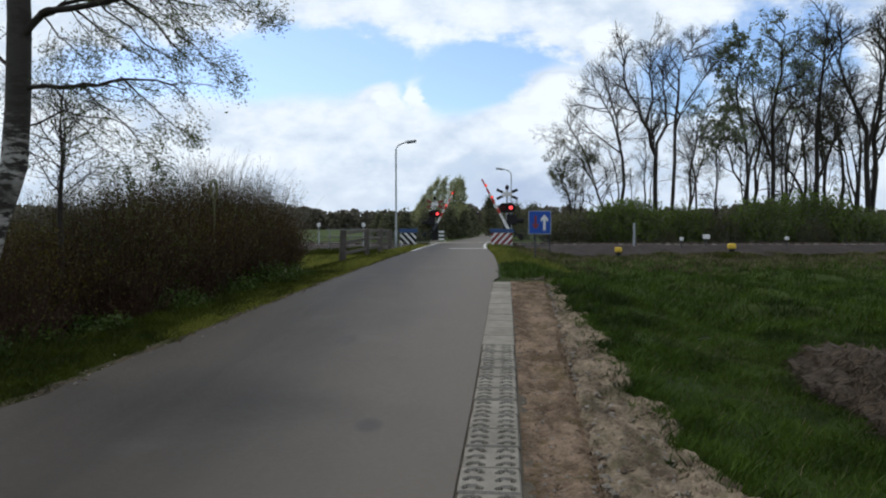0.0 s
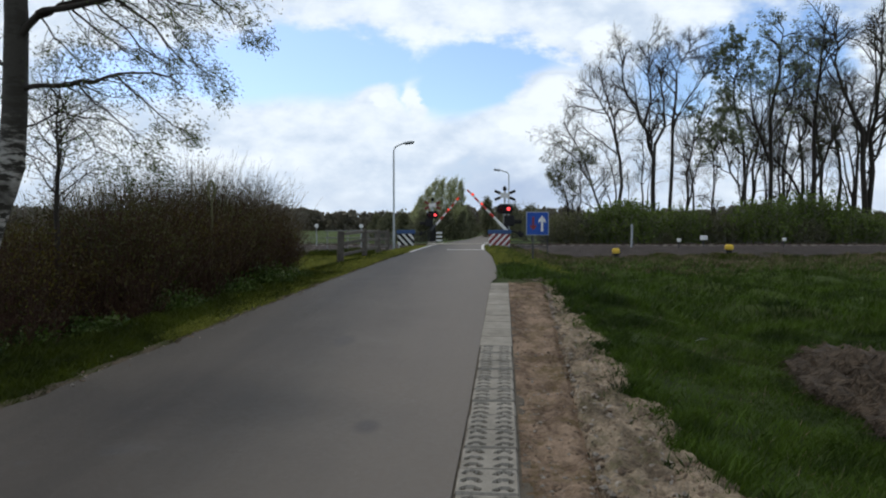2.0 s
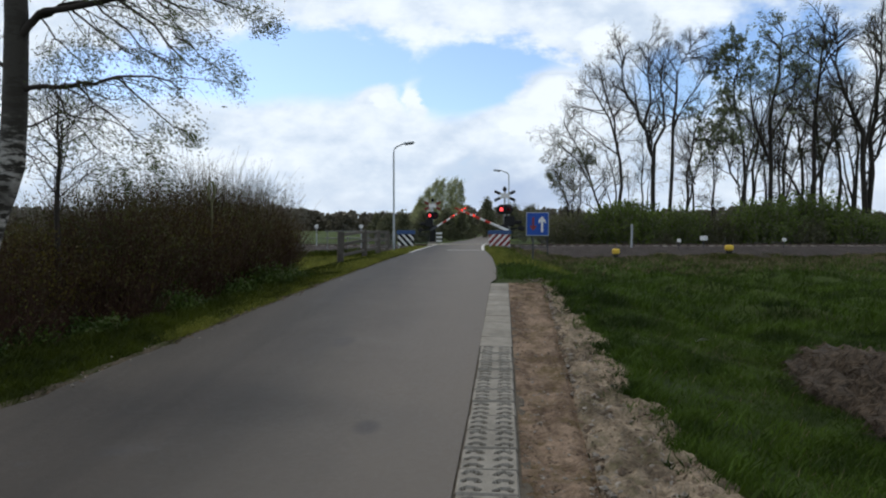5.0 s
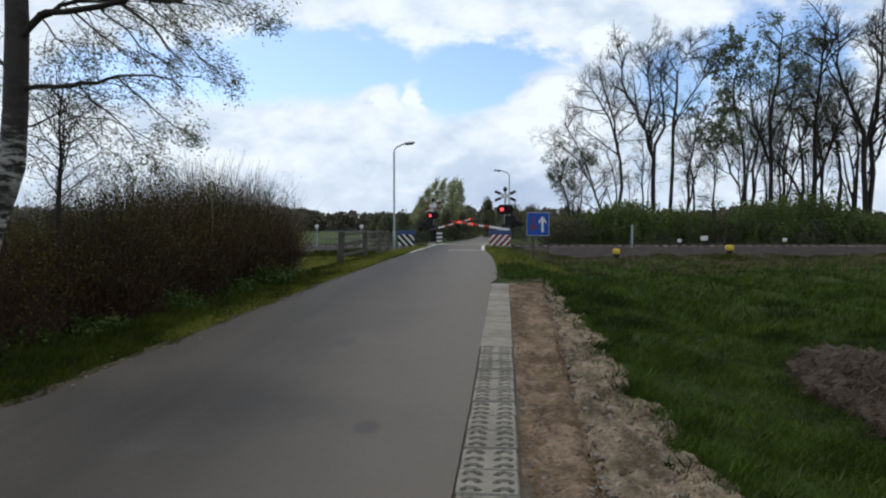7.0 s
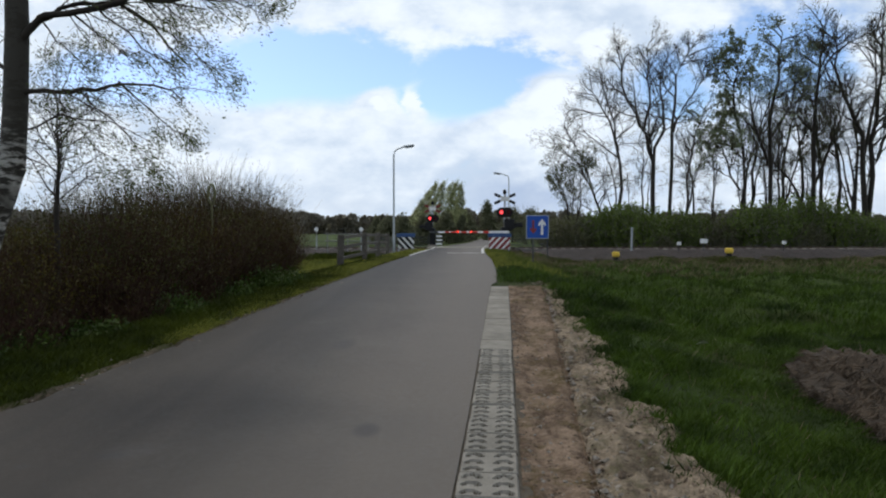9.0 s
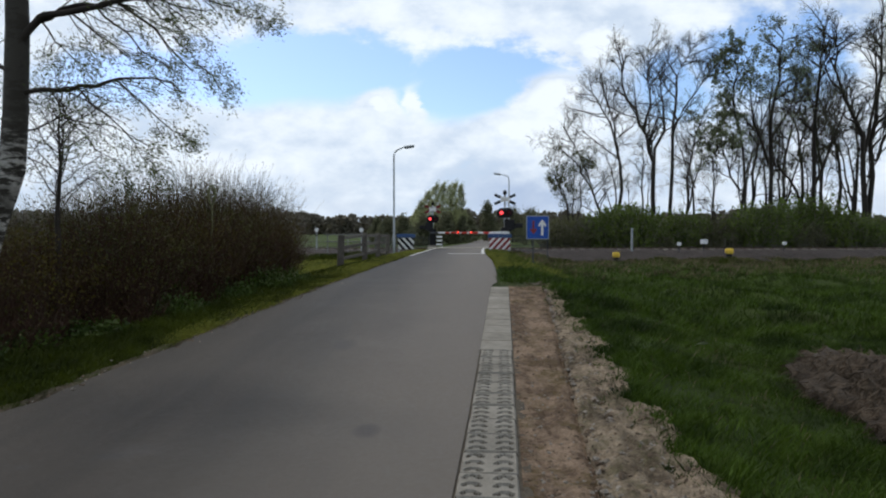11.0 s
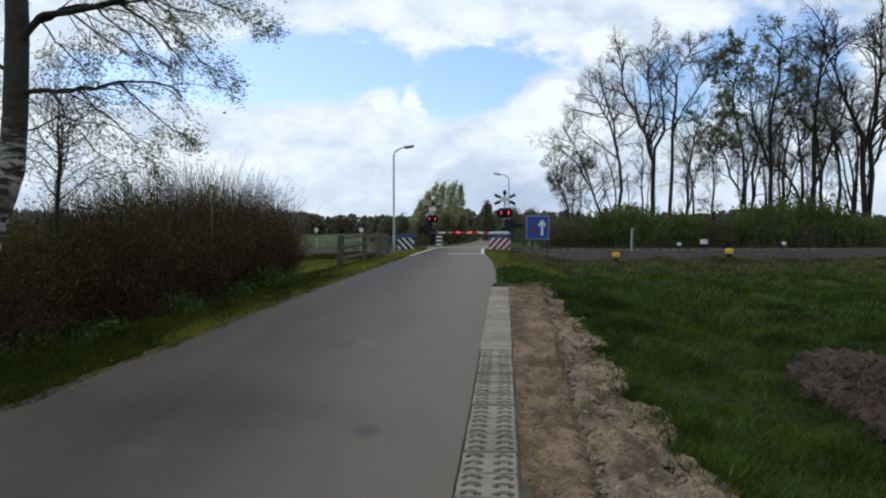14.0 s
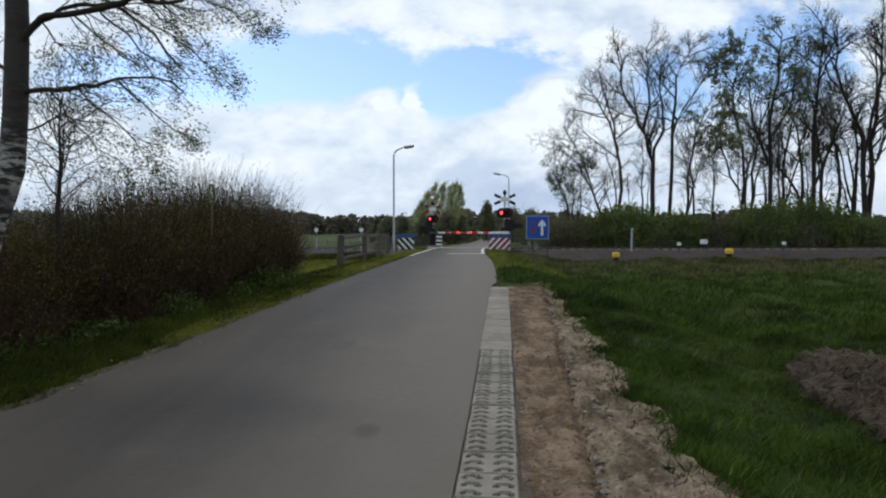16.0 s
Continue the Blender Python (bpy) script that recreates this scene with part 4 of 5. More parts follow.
def hedge():
    g = "undergrowth behind the railway"
    first = shrub("hedge_bush", 70, 4.4, 3.0, 3.3, 420, FAR_HEDGE, 0.10, 3, PALE_TWIG, pose(12.6, 53, -0.3), "olive green undergrowth bush behind the railway", g, 0.3, 0.014)
    second = shrub("hedge_bush", 71, 4.2, 3.0, 2.8, 420, BROWN_HEDGE, 0.10, 2, PALE_TWIG, pose(9.4, 53.4, -0.3), "brown olive undergrowth bush behind the railway", g, 0.3, 0.014)
    rng = np.random.default_rng(9)
    for i in range(12):
        place_tree((second, first)[i % 2], 10.6 + i * 2.8 + rng.normal(0, 0.4), 53.0 + rng.normal(0, 0.9), rng.uniform(0, 360), rng.uniform(0.5, 1.15))
    for i in range(5):
        place_tree((first, second)[i % 2], 27.0 + i * 3.0 + rng.normal(0, 0.4), 55.5 + rng.normal(0, 0.5), rng.uniform(0, 360), rng.uniform(0.8, 1.05))
    for x, y, size in ((28.6, 54.6, 1.32), (31.4, 55.2, 0.95), (34.8, 55.0, 1.0), (36.6, 55.4, 1.05), (14.4, 54.4, 1.15)):
        place_tree((second, first)[size > 1.1], x, y, x * 50, size)
    for i in range(8):
        place_tree((second, first)[i % 2], 12 + i * 4.2 + rng.normal(0, 0.4), 59.0 + rng.normal(0, 0.9), rng.uniform(0, 360), rng.uniform(0.8, 1.1))


hedge()


def leafy_tree(name, x, y, height, width, seed, leaf, size, count, label, low=0.15, bulge=0.55, wisp=1.5, lean=0.0):
    """A tree some way off: a trunk with limbs, and a ragged crown of many clumps."""
    rng = np.random.default_rng(seed)
    g = float(land(x, y))
    top = thing(name, pose(x, y, g), label, "tree", "trees beyond the crossing")
    s, tips = Shape(), []
    trunk = wander((0, 0, -0.2), (0, 0, 1), height * 0.9, 0.04, rng, 7, 0.03)
    s.tube(trunk, np.linspace(height * 0.018, 0.02, 8), 7, caps=False)
    sprout(s, trunk, height * 0.007, 12, width * 0.55, rng, 2, tips, 0.7, 0.12, low)
    part("trunk", s, BARK, top)
    clumps = []
    for _ in range(int(count / 60)):
        t = rng.random()
        h = height * (low + (1 - low) * t)
        r = width / 2 * math.sin(math.pi * min(1, (t * 0.85 + 0.12)) ** bulge) * math.sqrt(rng.random())
        a = rng.uniform(0, 2 * math.pi)
        c = np.array([r * math.cos(a), r * math.sin(a), h])
        off = rng.normal(0, width * (0.055 if wisp < 1.9 else 0.046), (60, 3)) * np.array([1, 1, wisp])
        off[:, 0] += lean * off[:, 2]
        clumps.append(c + off)
    part("crown", cards("crown", leaves(np.concatenate(clumps), size, rng), leaf), None, top, "ragged crown of young leaves")


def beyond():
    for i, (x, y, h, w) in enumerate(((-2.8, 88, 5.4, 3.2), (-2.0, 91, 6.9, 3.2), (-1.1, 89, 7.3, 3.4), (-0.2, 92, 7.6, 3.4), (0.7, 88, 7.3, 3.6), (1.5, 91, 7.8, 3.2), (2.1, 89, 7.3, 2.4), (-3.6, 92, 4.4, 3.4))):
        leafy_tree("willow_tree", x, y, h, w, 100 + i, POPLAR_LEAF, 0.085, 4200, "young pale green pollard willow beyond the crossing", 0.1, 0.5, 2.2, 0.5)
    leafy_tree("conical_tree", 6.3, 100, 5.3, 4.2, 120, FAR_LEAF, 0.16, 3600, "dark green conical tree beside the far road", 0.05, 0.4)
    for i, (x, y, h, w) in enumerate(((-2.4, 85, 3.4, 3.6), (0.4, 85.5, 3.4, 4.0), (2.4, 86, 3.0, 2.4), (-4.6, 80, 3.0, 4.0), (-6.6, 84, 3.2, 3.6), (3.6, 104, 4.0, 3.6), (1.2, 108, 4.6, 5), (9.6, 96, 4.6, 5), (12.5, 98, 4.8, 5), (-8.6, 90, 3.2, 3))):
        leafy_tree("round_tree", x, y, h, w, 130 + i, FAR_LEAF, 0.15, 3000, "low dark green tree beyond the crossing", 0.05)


beyond()


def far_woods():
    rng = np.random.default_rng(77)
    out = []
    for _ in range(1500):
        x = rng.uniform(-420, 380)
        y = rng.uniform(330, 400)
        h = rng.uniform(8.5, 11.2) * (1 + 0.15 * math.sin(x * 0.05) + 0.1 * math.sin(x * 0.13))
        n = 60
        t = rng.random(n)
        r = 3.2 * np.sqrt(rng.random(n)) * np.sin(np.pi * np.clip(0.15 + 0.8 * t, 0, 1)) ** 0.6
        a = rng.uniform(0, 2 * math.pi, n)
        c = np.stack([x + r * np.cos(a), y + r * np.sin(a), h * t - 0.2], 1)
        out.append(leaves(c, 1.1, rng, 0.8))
    ob = new("far_woods", cards("far_woods", np.concatenate(out), HAZY_WOODS))
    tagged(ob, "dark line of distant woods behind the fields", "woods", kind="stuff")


far_woods()


# ---- the birch by the road, its boughs swaying in the wind ----
def bough(top, pts, radius, shoots, length, rng, name="bough", droop=-0.16, leaf=0.020, per=2):
    origin = np.array(pts[0], float)
    path = [np.array(p, float) - origin for p in pts]
    fine = []
    for a, b in zip(path, path[1:]):
        fine += [a, (a + b) / 2 + rng.normal(0, 0.03, 3)]
    fine.append(path[-1])
    s, tips = Shape(), []
    s.tube(fine, np.linspace(radius, radius * 0.25, len(fine)), 7, caps=False)
    sprout(s, fine, min(radius * 0.4, 0.011), shoots, length, rng, 2, tips, 0.8, droop, 0.12, 0.16, 0.6, 0.10)
    ob = part(name, s, BARK, top, "thin drooping bough", pose(*origin), smooth=True)
    tips = np.array(tips)
    c = np.repeat(tips, per, axis=0) + rng.normal(0, 0.045, (len(tips) * per, 3))
    part("leaves", cards("leaves", leaves(c, leaf, rng, 0.34, (0.8, 0.0, -0.45)), BIRCH_LEAF), None, ob, "small fresh green leaves")
    return ob, origin


def birch():
    rng = np.random.default_rng(3)
    top = thing("birch_tree", pose(0, 0, 0), "roadside birch with white and black bark, young leaves", "tree")
    trunk = [(-5.62, 8, -0.3), (-5.45, 8, 0.7), (-5.195, 8, 1.565), (-5.065, 8, 1.89), (-4.95, 8, 2.215), (-4.895, 8, 2.865), (-4.86, 8, 3.84), (-4.88, 8, 5.6), (-4.8, 8.1, 7.5), (-4.85, 8.0, 9.5)]
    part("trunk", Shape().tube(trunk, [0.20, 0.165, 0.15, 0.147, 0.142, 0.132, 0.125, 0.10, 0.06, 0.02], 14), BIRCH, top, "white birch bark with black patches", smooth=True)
    specs = [
        ([(-4.88, 8, 3.60), (-4.62, 8, 3.90), (-4.50, 7.95, 3.95), (-3.84, 7.8, 3.98), (-3.40, 7.7, 4.12), (-3.08, 7.6, 3.99), (-2.80, 7.5, 3.98), (-2.54, 7.5, 4.14), (-2.2, 7.5, 4.05)], 0.046, 14, 0.85),
        ([(-4.88, 8, 3.05), (-4.54, 7.95, 3.11), (-4.21, 7.9, 3.09), (-3.88, 7.8, 3.10), (-3.60, 7.75, 3.17), (-3.2, 7.7, 3.16), (-2.85, 7.6, 2.98)], 0.032, 13, 0.75),
        ([(-4.87, 8, 4.5), (-4.1, 8, 4.72), (-3.3, 8.1, 4.62), (-2.75, 8.1, 4.35)], 0.045, 11, 0.8),
        ([(-4.93, 8, 2.62), (-4.5, 8.2, 2.86), (-4.0, 8.4, 2.80), (-3.6, 8.5, 2.58)], 0.014, 9, 0.6),
        ([(-4.62, 8, 3.90), (-4.42, 8.1, 4.07), (-4.1, 8.3, 4.18), (-3.5, 8.5, 4.35), (-2.9, 8.6, 4.2)], 0.032, 11, 0.7),
        ([(-3.84, 7.8, 3.98), (-3.50, 7.8, 3.70), (-3.20, 7.8, 3.42), (-2.95, 7.8, 3.20)], 0.014, 13, 0.45),
        ([(-4.20, 7.9, 3.97), (-3.90, 7.9, 3.72), (-3.60, 7.9, 3.48), (-3.38, 7.9, 3.34)], 0.014, 12, 0.45),
        ([(-3.40, 7.7, 4.12), (-3.12, 7.7, 3.84), (-2.85, 7.7, 3.66)], 0.012, 11, 0.42),
        ([(-4.10, 7.9, 3.09), (-3.80, 7.9, 2.82), (-3.50, 7.9, 2.52), (-3.28, 7.9, 2.30)], 0.012, 12, 0.45),
        ([(-3.62, 7.8, 3.17), (-3.32, 7.8, 2.90), (-3.05, 7.8, 2.66), (-2.88, 7.8, 2.58)], 0.012, 12, 0.42),
        ([(-4.50, 8.0, 3.11), (-4.30, 8.0, 2.78), (-3.98, 8.0, 2.44), (-3.62, 8.0, 2.20)], 0.012, 13, 0.45),
        ([(-4.60, 8.0, 3.92), (-4.42, 8.0, 3.66), (-4.15, 8.0, 3.42), (-3.95, 8.0, 3.30)], 0.012, 12, 0.42),
        ([(-4.86, 8, 4.3), (-4.4, 8.5, 4.5), (-3.7, 9.0, 4.1), (-3.3, 9.2, 3.6)], 0.035, 8, 0.8),
        ([(-4.86, 8, 4.2), (-5.4, 8.0, 4.6), (-6.3, 8.1, 4.4), (-7.0, 8.1, 3.8)], 0.04, 16, 0.8),
        ([(-4.92, 8, 3.3), (-5.4, 8.3, 3.6), (-6.0, 8.5, 3.4)], 0.03, 12, 0.7),
        # unseen upper boughs, added to shade the left of the road
        ([(-4.9, 8, 5.2), (-4.5, 6.8, 6.0), (-4.2, 5.4, 6.0), (-4.0, 4.6, 5.6)], 0.045, 20, 1.0),
        ([(-4.9, 8, 5.4), (-5.3, 6.8, 6.4), (-5.6, 5.6, 6.5)], 0.045, 18, 1.0),
        ([(-4.9, 8, 5.6), (-4.0, 7.6, 6.3), (-3.0, 7.4, 6.0)], 0.04, 16, 0.9),
        ([(-4.9, 8, 5.9), (-5.8, 8.3, 6.8), (-6.6, 8.5, 6.6)], 0.04, 14, 0.9),
        ([(-4.82, 8, 7.0), (-4.3, 8.3, 8.0), (-3.7, 8.4, 8.3)], 0.03, 12, 0.8),
    ]
    boughs = [bough(top, pts, r, k, ln, rng) for pts, r, k, ln in specs]
    # two long loose twigs that swing most
    for pts in ([(-2.93, 7.6, 3.62), (-2.72, 7.6, 3.46), (-2.46, 7.6, 3.24), (-2.22, 7.6, 3.00)], [(-2.56, 7.65, 4.02), (-2.30, 7.65, 3.93), (-2.05, 7.65, 3.80), (-1.86, 7.65, 3.68)]):
        boughs.append(bough(top, pts, 0.010, 14, 0.26, rng, "hanging_twig", -0.05, 0.017, 2))
    return boughs


BOUGHS = birch()


def young_tree():
    rng = np.random.default_rng(21)
    top = thing("young_tree", pose(-5.67, 10.2, -0.1), "young thin tree with dark twigs behind the bush", "tree")
    s, tips = Shape(), []
    trunk = [np.array(p, float) for p in ((0, 0, 0), (0.02, 0, 1.1), (0.0, 0, 1.9), (0.05, 0, 2.6), (0.02, 0, 3.1), (0.06, 0, 3.45))]
    s.tube(trunk, [0.045, 0.04, 0.035, 0.025, 0.015, 0.006], 7, caps=False)
    sprout(s, trunk, 0.016, 29, 1.35, rng, 2, tips, 1.0, 0.03, 0.36, 0.14, 0.5)
    part("trunk", s, BARK, top)
    tips = np.array(tips)
    c = tips + rng.normal(0, 0.05, (len(tips), 3))
    part("crown", cards("crown", leaves(c, 0.020, rng, 0.5), BIRCH_LEAF), None, top, "tiny young leaves")


young_tree()


def loop_post():
    top = thing("loop_post", pose(-4.75, 14.3, float(land(-4.75, 14.3))), "thin olive post with an oval loop above the bush", "post")
    part("post", Shape().tube([(0, 0, 0), (0, 0, 2.14)], 0.022, 8), LOOP, top)
    part("loop", Shape().tube([(0.065 * math.sin(a), 0, 2.32 - 0.20 * math.cos(a)) for a in np.linspace(0, 2 * math.pi, 24)], 0.028, 6, caps=False), LOOP, top, "oval loop")


loop_post()


# ---- edge of the road: lattice tiles, slabs, bare earth ----
def tile_data():
    n, w, ln = 28, 0.372, 0.395
    s = Shape()
    for i in range(n + 1):
        for j in range(n + 1):
            x, y = (j / n - 0.5) * w, (i / n - 0.5) * ln
            z = 0.0
            for cx in (-0.097, 0.097):
                for cy in (-0.168, -0.038, 0.092):
                    dx, dy = (x - cx) / 0.062, (y - cy) / 0.078
                    r = math.hypot(dx, dy)
                    if dy > 0.0 and 0.50 < r < 1.0:
                        z = -0.026
            if i in (0, n) or j in (0, n):
                z = -0.03
            s.v.append((x, y, z))
    s.f = [(i * (n + 1) + j, i * (n + 1) + j + 1, (i + 1) * (n + 1) + j + 1, (i + 1) * (n + 1) + j) for i in range(n) for j in range(n)]
    me = s.mesh("tile", CONCRETE)
    me.materials.append(JOINT)
    me.polygons.foreach_set("material_index", [int(sum(s.v[i][2] for i in f) < -0.06) for f in s.f])
    return me


def tile_strip():
    top = thing("tile_strip", pose(0, 0, 0), "strip of grey lattice concrete tiles and slabs along the road", "paving", kind="structure")
    s = Shape()
    for y in np.arange(-5.0, 15.9, 0.5):
        x, z = float(road_right(y)), float(road_z(y))
        s.v += [(x - 0.01, y, z - 0.010), (x + 0.46, y, z - 0.03)]
    s.f = [(2 * i, 2 * i + 1, 2 * i + 3, 2 * i + 2) for i in range(len(s.v) // 2 - 1)]
    part("joint_bed", s, JOINT, top, "dark soil in the joints")
    data = tile_data()
    y = -4.834
    while y < 8.1:
        part("tile", data, None, top, at=pose(float(road_right(y)) + 0.197 + random.uniform(-0.005, 0.005), y, float(road_z(y)) + 0.004 + random.uniform(-0.004, 0.004), random.uniform(-0.6, 0.9), random.uniform(-0.8, 0.8), -4.9))
        y += 0.402
    slab = Shape().box((0.39, 0.59, 0.05), (0, 0, -0.025), bevel=0.008).mesh("slab", CONCRETE)
    y += 0.1
    while y < 15.4:
        part("slab", slab, None, top, at=pose(float(road_right(y)) + 0.197 + random.uniform(-0.005, 0.005), y, float(road_z(y)) + 0.002 + random.uniform(-0.003, 0.003), 1.2, random.uniform(-0.5, 0.5), -4.9))
        y += 0.6


tile_strip()

EARTH_Y = [-6, 0, 3.9, 4.9, 6.15, 9.1, 11.5, 14.5, 16.0, 16.7]
EARTH_X = [0.9, 1.4, 1.64, 1.74, 1.73, 2.02, 2.06, 2.35, 2.42, 1.9]


def rumple(x, y):
    return (0.016 * np.sin(x * 9.1 + 2 * np.sin(y * 3.3)) * np.sin(y * 7.7 + x * 3) + 0.012 * np.sin(x * 23 + y * 13.3) * np.sin(y * 19.1 - 5 * x) + 0.008 * np.sin(41 * x + 3 * np.sin(29 * y)))


def rut(y):
    return 0.90 + 0.118 * (y - 3.95) + 0.008 * np.sin(y * 2.1) + 0.006 * np.sin(y * 9)


def earth_edge(y):
    return np.interp(y, EARTH_Y, EARTH_X) + 0.09 * np.sin(y * 3.7) + 0.06 * np.sin(y * 8.9 + 1)


def strip_sheet(name, left, right, height, material, label, category):
    s, w = Shape(), 30
    ys = np.arange(-5.0, 16.6, 0.05)
    for y in ys:
        a, b = left(y), right(y)
        for j in range(w + 1):
            x = a + (b - a) * j / w
            s.v.append((x, y, float(height(x, y, j / w))))
    s.f = [(i * (w + 1) + j, i * (w + 1) + j + 1, (i + 1) * (w + 1) + j + 1, (i + 1) * (w + 1) + j) for i in range(len(ys) - 1) for j in range(w)]
    tagged(new(name, s.mesh(name, material, True)), label, category, kind="structure")


def track_height(x, y, t):
    fade = max(0.0, (y - 15.6)) * 0.05
    return road_z(y) - 0.022 + 0.6 * rumple(x, y) + 0.018 * noise.noise((x * 7, y * 4, 0)) + 0.012 * noise.noise((x * 21, y * 17, 3)) - 0.03 * math.exp(-((t - 0.98) / 0.05) ** 2) - 0.012 * math.exp(-((t - 0.45) / 0.2) ** 2) - fade


def bank_height(x, y, t):
    fade = max(0.0, (y - 15.6)) * 0.05
    return road_z(y) - 0.012 + 1.0 * rumple(x, y) + 0.035 * noise.noise((x * 8, y * 8, 1)) + 0.030 * noise.noise((x * 19, y * 19, 5)) + 0.014 * noise.noise((x * 43, y * 43, 9)) + 0.02 * min(1, t * 6) - 0.15 * max(0, (t - 0.62) / 0.38) ** 2 - 0.03 * (t < 0.02) - fade


strip_sheet("dirt_track", lambda y: float(road_right(y)) + 0.40, lambda y: float(rut(y)), track_height, DIRT, "bare brown trodden earth beside the paving", "bare earth")
strip_sheet("dirt_shoulder", lambda y: float(rut(y)), lambda y: float(max(earth_edge(y), rut(y) + 0.15)) + 0.16, bank_height, SANDY, "pale stony sandy earth at the grass edge", "bare earth")


def crumbled_edge():
    s, ys, w = Shape(), np.arange(-4, 26, 0.08), 6
    for y in ys:
        half = 0.07 + 0.06 * abs(noise.noise((0, y * 1.3, 2)))
        mid = float(road_left(y)) - 0.06 + 0.05 * noise.noise((3, y * 2.2, 0))
        for j in range(w + 1):
            t = j / w * 2 - 1
            s.v.append((mid + half * t, y, float(road_z(y)) - 0.004 + 0.016 * (1 - t * t) + 0.012 * noise.noise((mid + half * t) * Vector((9, 0, 0)) + Vector((0, y * 9, 0))) - 0.03 * (abs(t) > 0.9)))
    s.f = [(i * (w + 1) + j, i * (w + 1) + j + 1, (i + 1) * (w + 1) + j + 1, (i + 1) * (w + 1) + j) for i in range(len(ys) - 1) for j in range(w)]
    tagged(new("crumbled_edge", s.mesh("crumbled_edge", EDGE_EARTH, True)), "crumbled earthy edge between asphalt and verge", "road edge", kind="structure")


crumbled_edge()


PEBBLES = 10000


def pebbles():
    rng = np.random.default_rng(8)
    v, f = [], []
    base = np.array([(1, 0, 0), (0, 1, 0), (-1, 0, 0), (0, -1, 0), (0, 0, 1), (0, 0, -1)], float)
    tri = ((0, 1, 4), (1, 2, 4), (2, 3, 4), (3, 0, 4), (1, 0, 5), (2, 1, 5), (3, 2, 5), (0, 3, 5))
    for k in rng.permutation(PEBBLES):
        y = 2.5 + 14 * rng.random() ** 1.4
        if k < 8000:
            x = rut(y) + (earth_edge(y) - 0.12 - rut(y)) * rng.random()
            size = 0.006 + 0.034 * rng.random() ** 3.2
        elif k < 9300:
            x = road_right(y) + 0.42 + (rut(y) - road_right(y) - 0.42) * rng.random()
            size = 0.005 + 0.016 * rng.random() ** 3
        else:
            y = 4.5 + 12 * rng.random()
            x = road_left(y) + rng.normal(-0.02, 0.10)
            size = 0.006 + 0.03 * rng.random() ** 3
        z = road_z(y) - 0.006 + 1.1 * rumple(x, y)
        p = base * rng.uniform(0.6, 1.2, (6, 1)) * size * np.array([1, 1, 0.6])
        a = rng.uniform(0, 6.28)
        c, sn = math.cos(a), math.sin(a)
        p = np.stack([p[:, 0] * c - p[:, 1] * sn + x, p[:, 0] * sn + p[:, 1] * c + y, p[:, 2] + z], 1)
        n = len(v)
        v += p.tolist()
        f += [(i + n, j + n, l + n) for i, j, l in tri]
    for name, material, lo, hi, label in (("gravel", STONE, 0, 0.42, "loose pale pebbles on the bare earth"), ("earth_clods", CLOD, 0.42, 1.0, "small brown clods of earth on the track")):
        a, b = int(PEBBLES * lo), int(PEBBLES * hi)
        me = bpy.data.meshes.new(name)
        me.from_pydata(v[6 * a:6 * b], [], [tuple(i - 6 * a for i in t) for t in f[8 * a:8 * b]])
        me.materials.append(material)
        tagged(new(name, me), label, "gravel", kind="stuff")


pebbles()


STALKS = 9000


def heap():
    """A low heap of old hay and roots in the hollow."""
    rng = np.random.default_rng(4)
    bm = bmesh.new()
    bmesh.ops.create_icosphere(bm, subdivisions=5, radius=1.0)
    for v in bm.verts:
        d = v.co.normalized()
        q = d * 1.9
        r = 1 + 0.24 * noise.noise(q) + 0.24 * noise.noise(q * 2.7) + 0.17 * noise.noise(q * 6.5) + 0.07 * noise.noise(q * 15)
        v.co = d * r
        v.co.x *= 0.62
        v.co.y *= 2.15
        v.co.z = max(v.co.z, -0.3) * 0.56 * (1 + 0.10 * v.co.y)
    me = bpy.data.meshes.new("heap")
    bm.to_mesh(me)
    me.materials.append(HAY)
    me.polygons.foreach_set("use_smooth", [True] * len(me.polygons))
    top = thing("hay_heap", pose(4.10, 6.2, -0.30, 0, 0, -13), "brown heap of old hay and roots in the grass", "heap")
    part("body", me, None, top)
    pts = np.array([v.co for v in bm.verts])
    bm.free()
    pts = pts[pts[:, 2] > 0.02]
    pick = pts[rng.integers(0, len(pts), STALKS)]
    d = rng.normal(size=(STALKS, 3)) * np.array([0.5, 0.5, 0.4]) + pick * np.array([1.1, 0.25, 0.0]) + np.array([-0.2, -0.3, -0.55])
    d /= np.linalg.norm(d, axis=1)[:, None]
    side = np.cross(d, rng.normal(size=(STALKS, 3)))
    side /= np.linalg.norm(side, axis=1)[:, None]
    ln = rng.uniform(0.04, 0.20, STALKS)[:, None]
    part("straw", cards("straw", np.stack([pick - side * 0.006, pick + side * 0.006, pick + d * ln], 1), OLD_STRAW, 3), None, top, "loose dry stalks")


heap()


def paper_scrap():
    s = Shape()
    s.v = [(-0.08, 0, 0.0), (0.0, -0.05, 0.05), (0.09, 0.0, 0.02), (0.01, 0.06, 0.006), (0.0, 0.0, 0.035)]
    s.f = [(0, 1, 4), (1, 2, 4), (2, 3, 4), (3, 0, 4)]
    x, y = 2.93, 7.85
    part("scrap", s, WHITE, thing("paper_scrap", pose(x, y, max(float(land(x, y)) + 0.25, 0.04)), "small crumpled white scrap lying in the grass", "litter"))


paper_scrap()


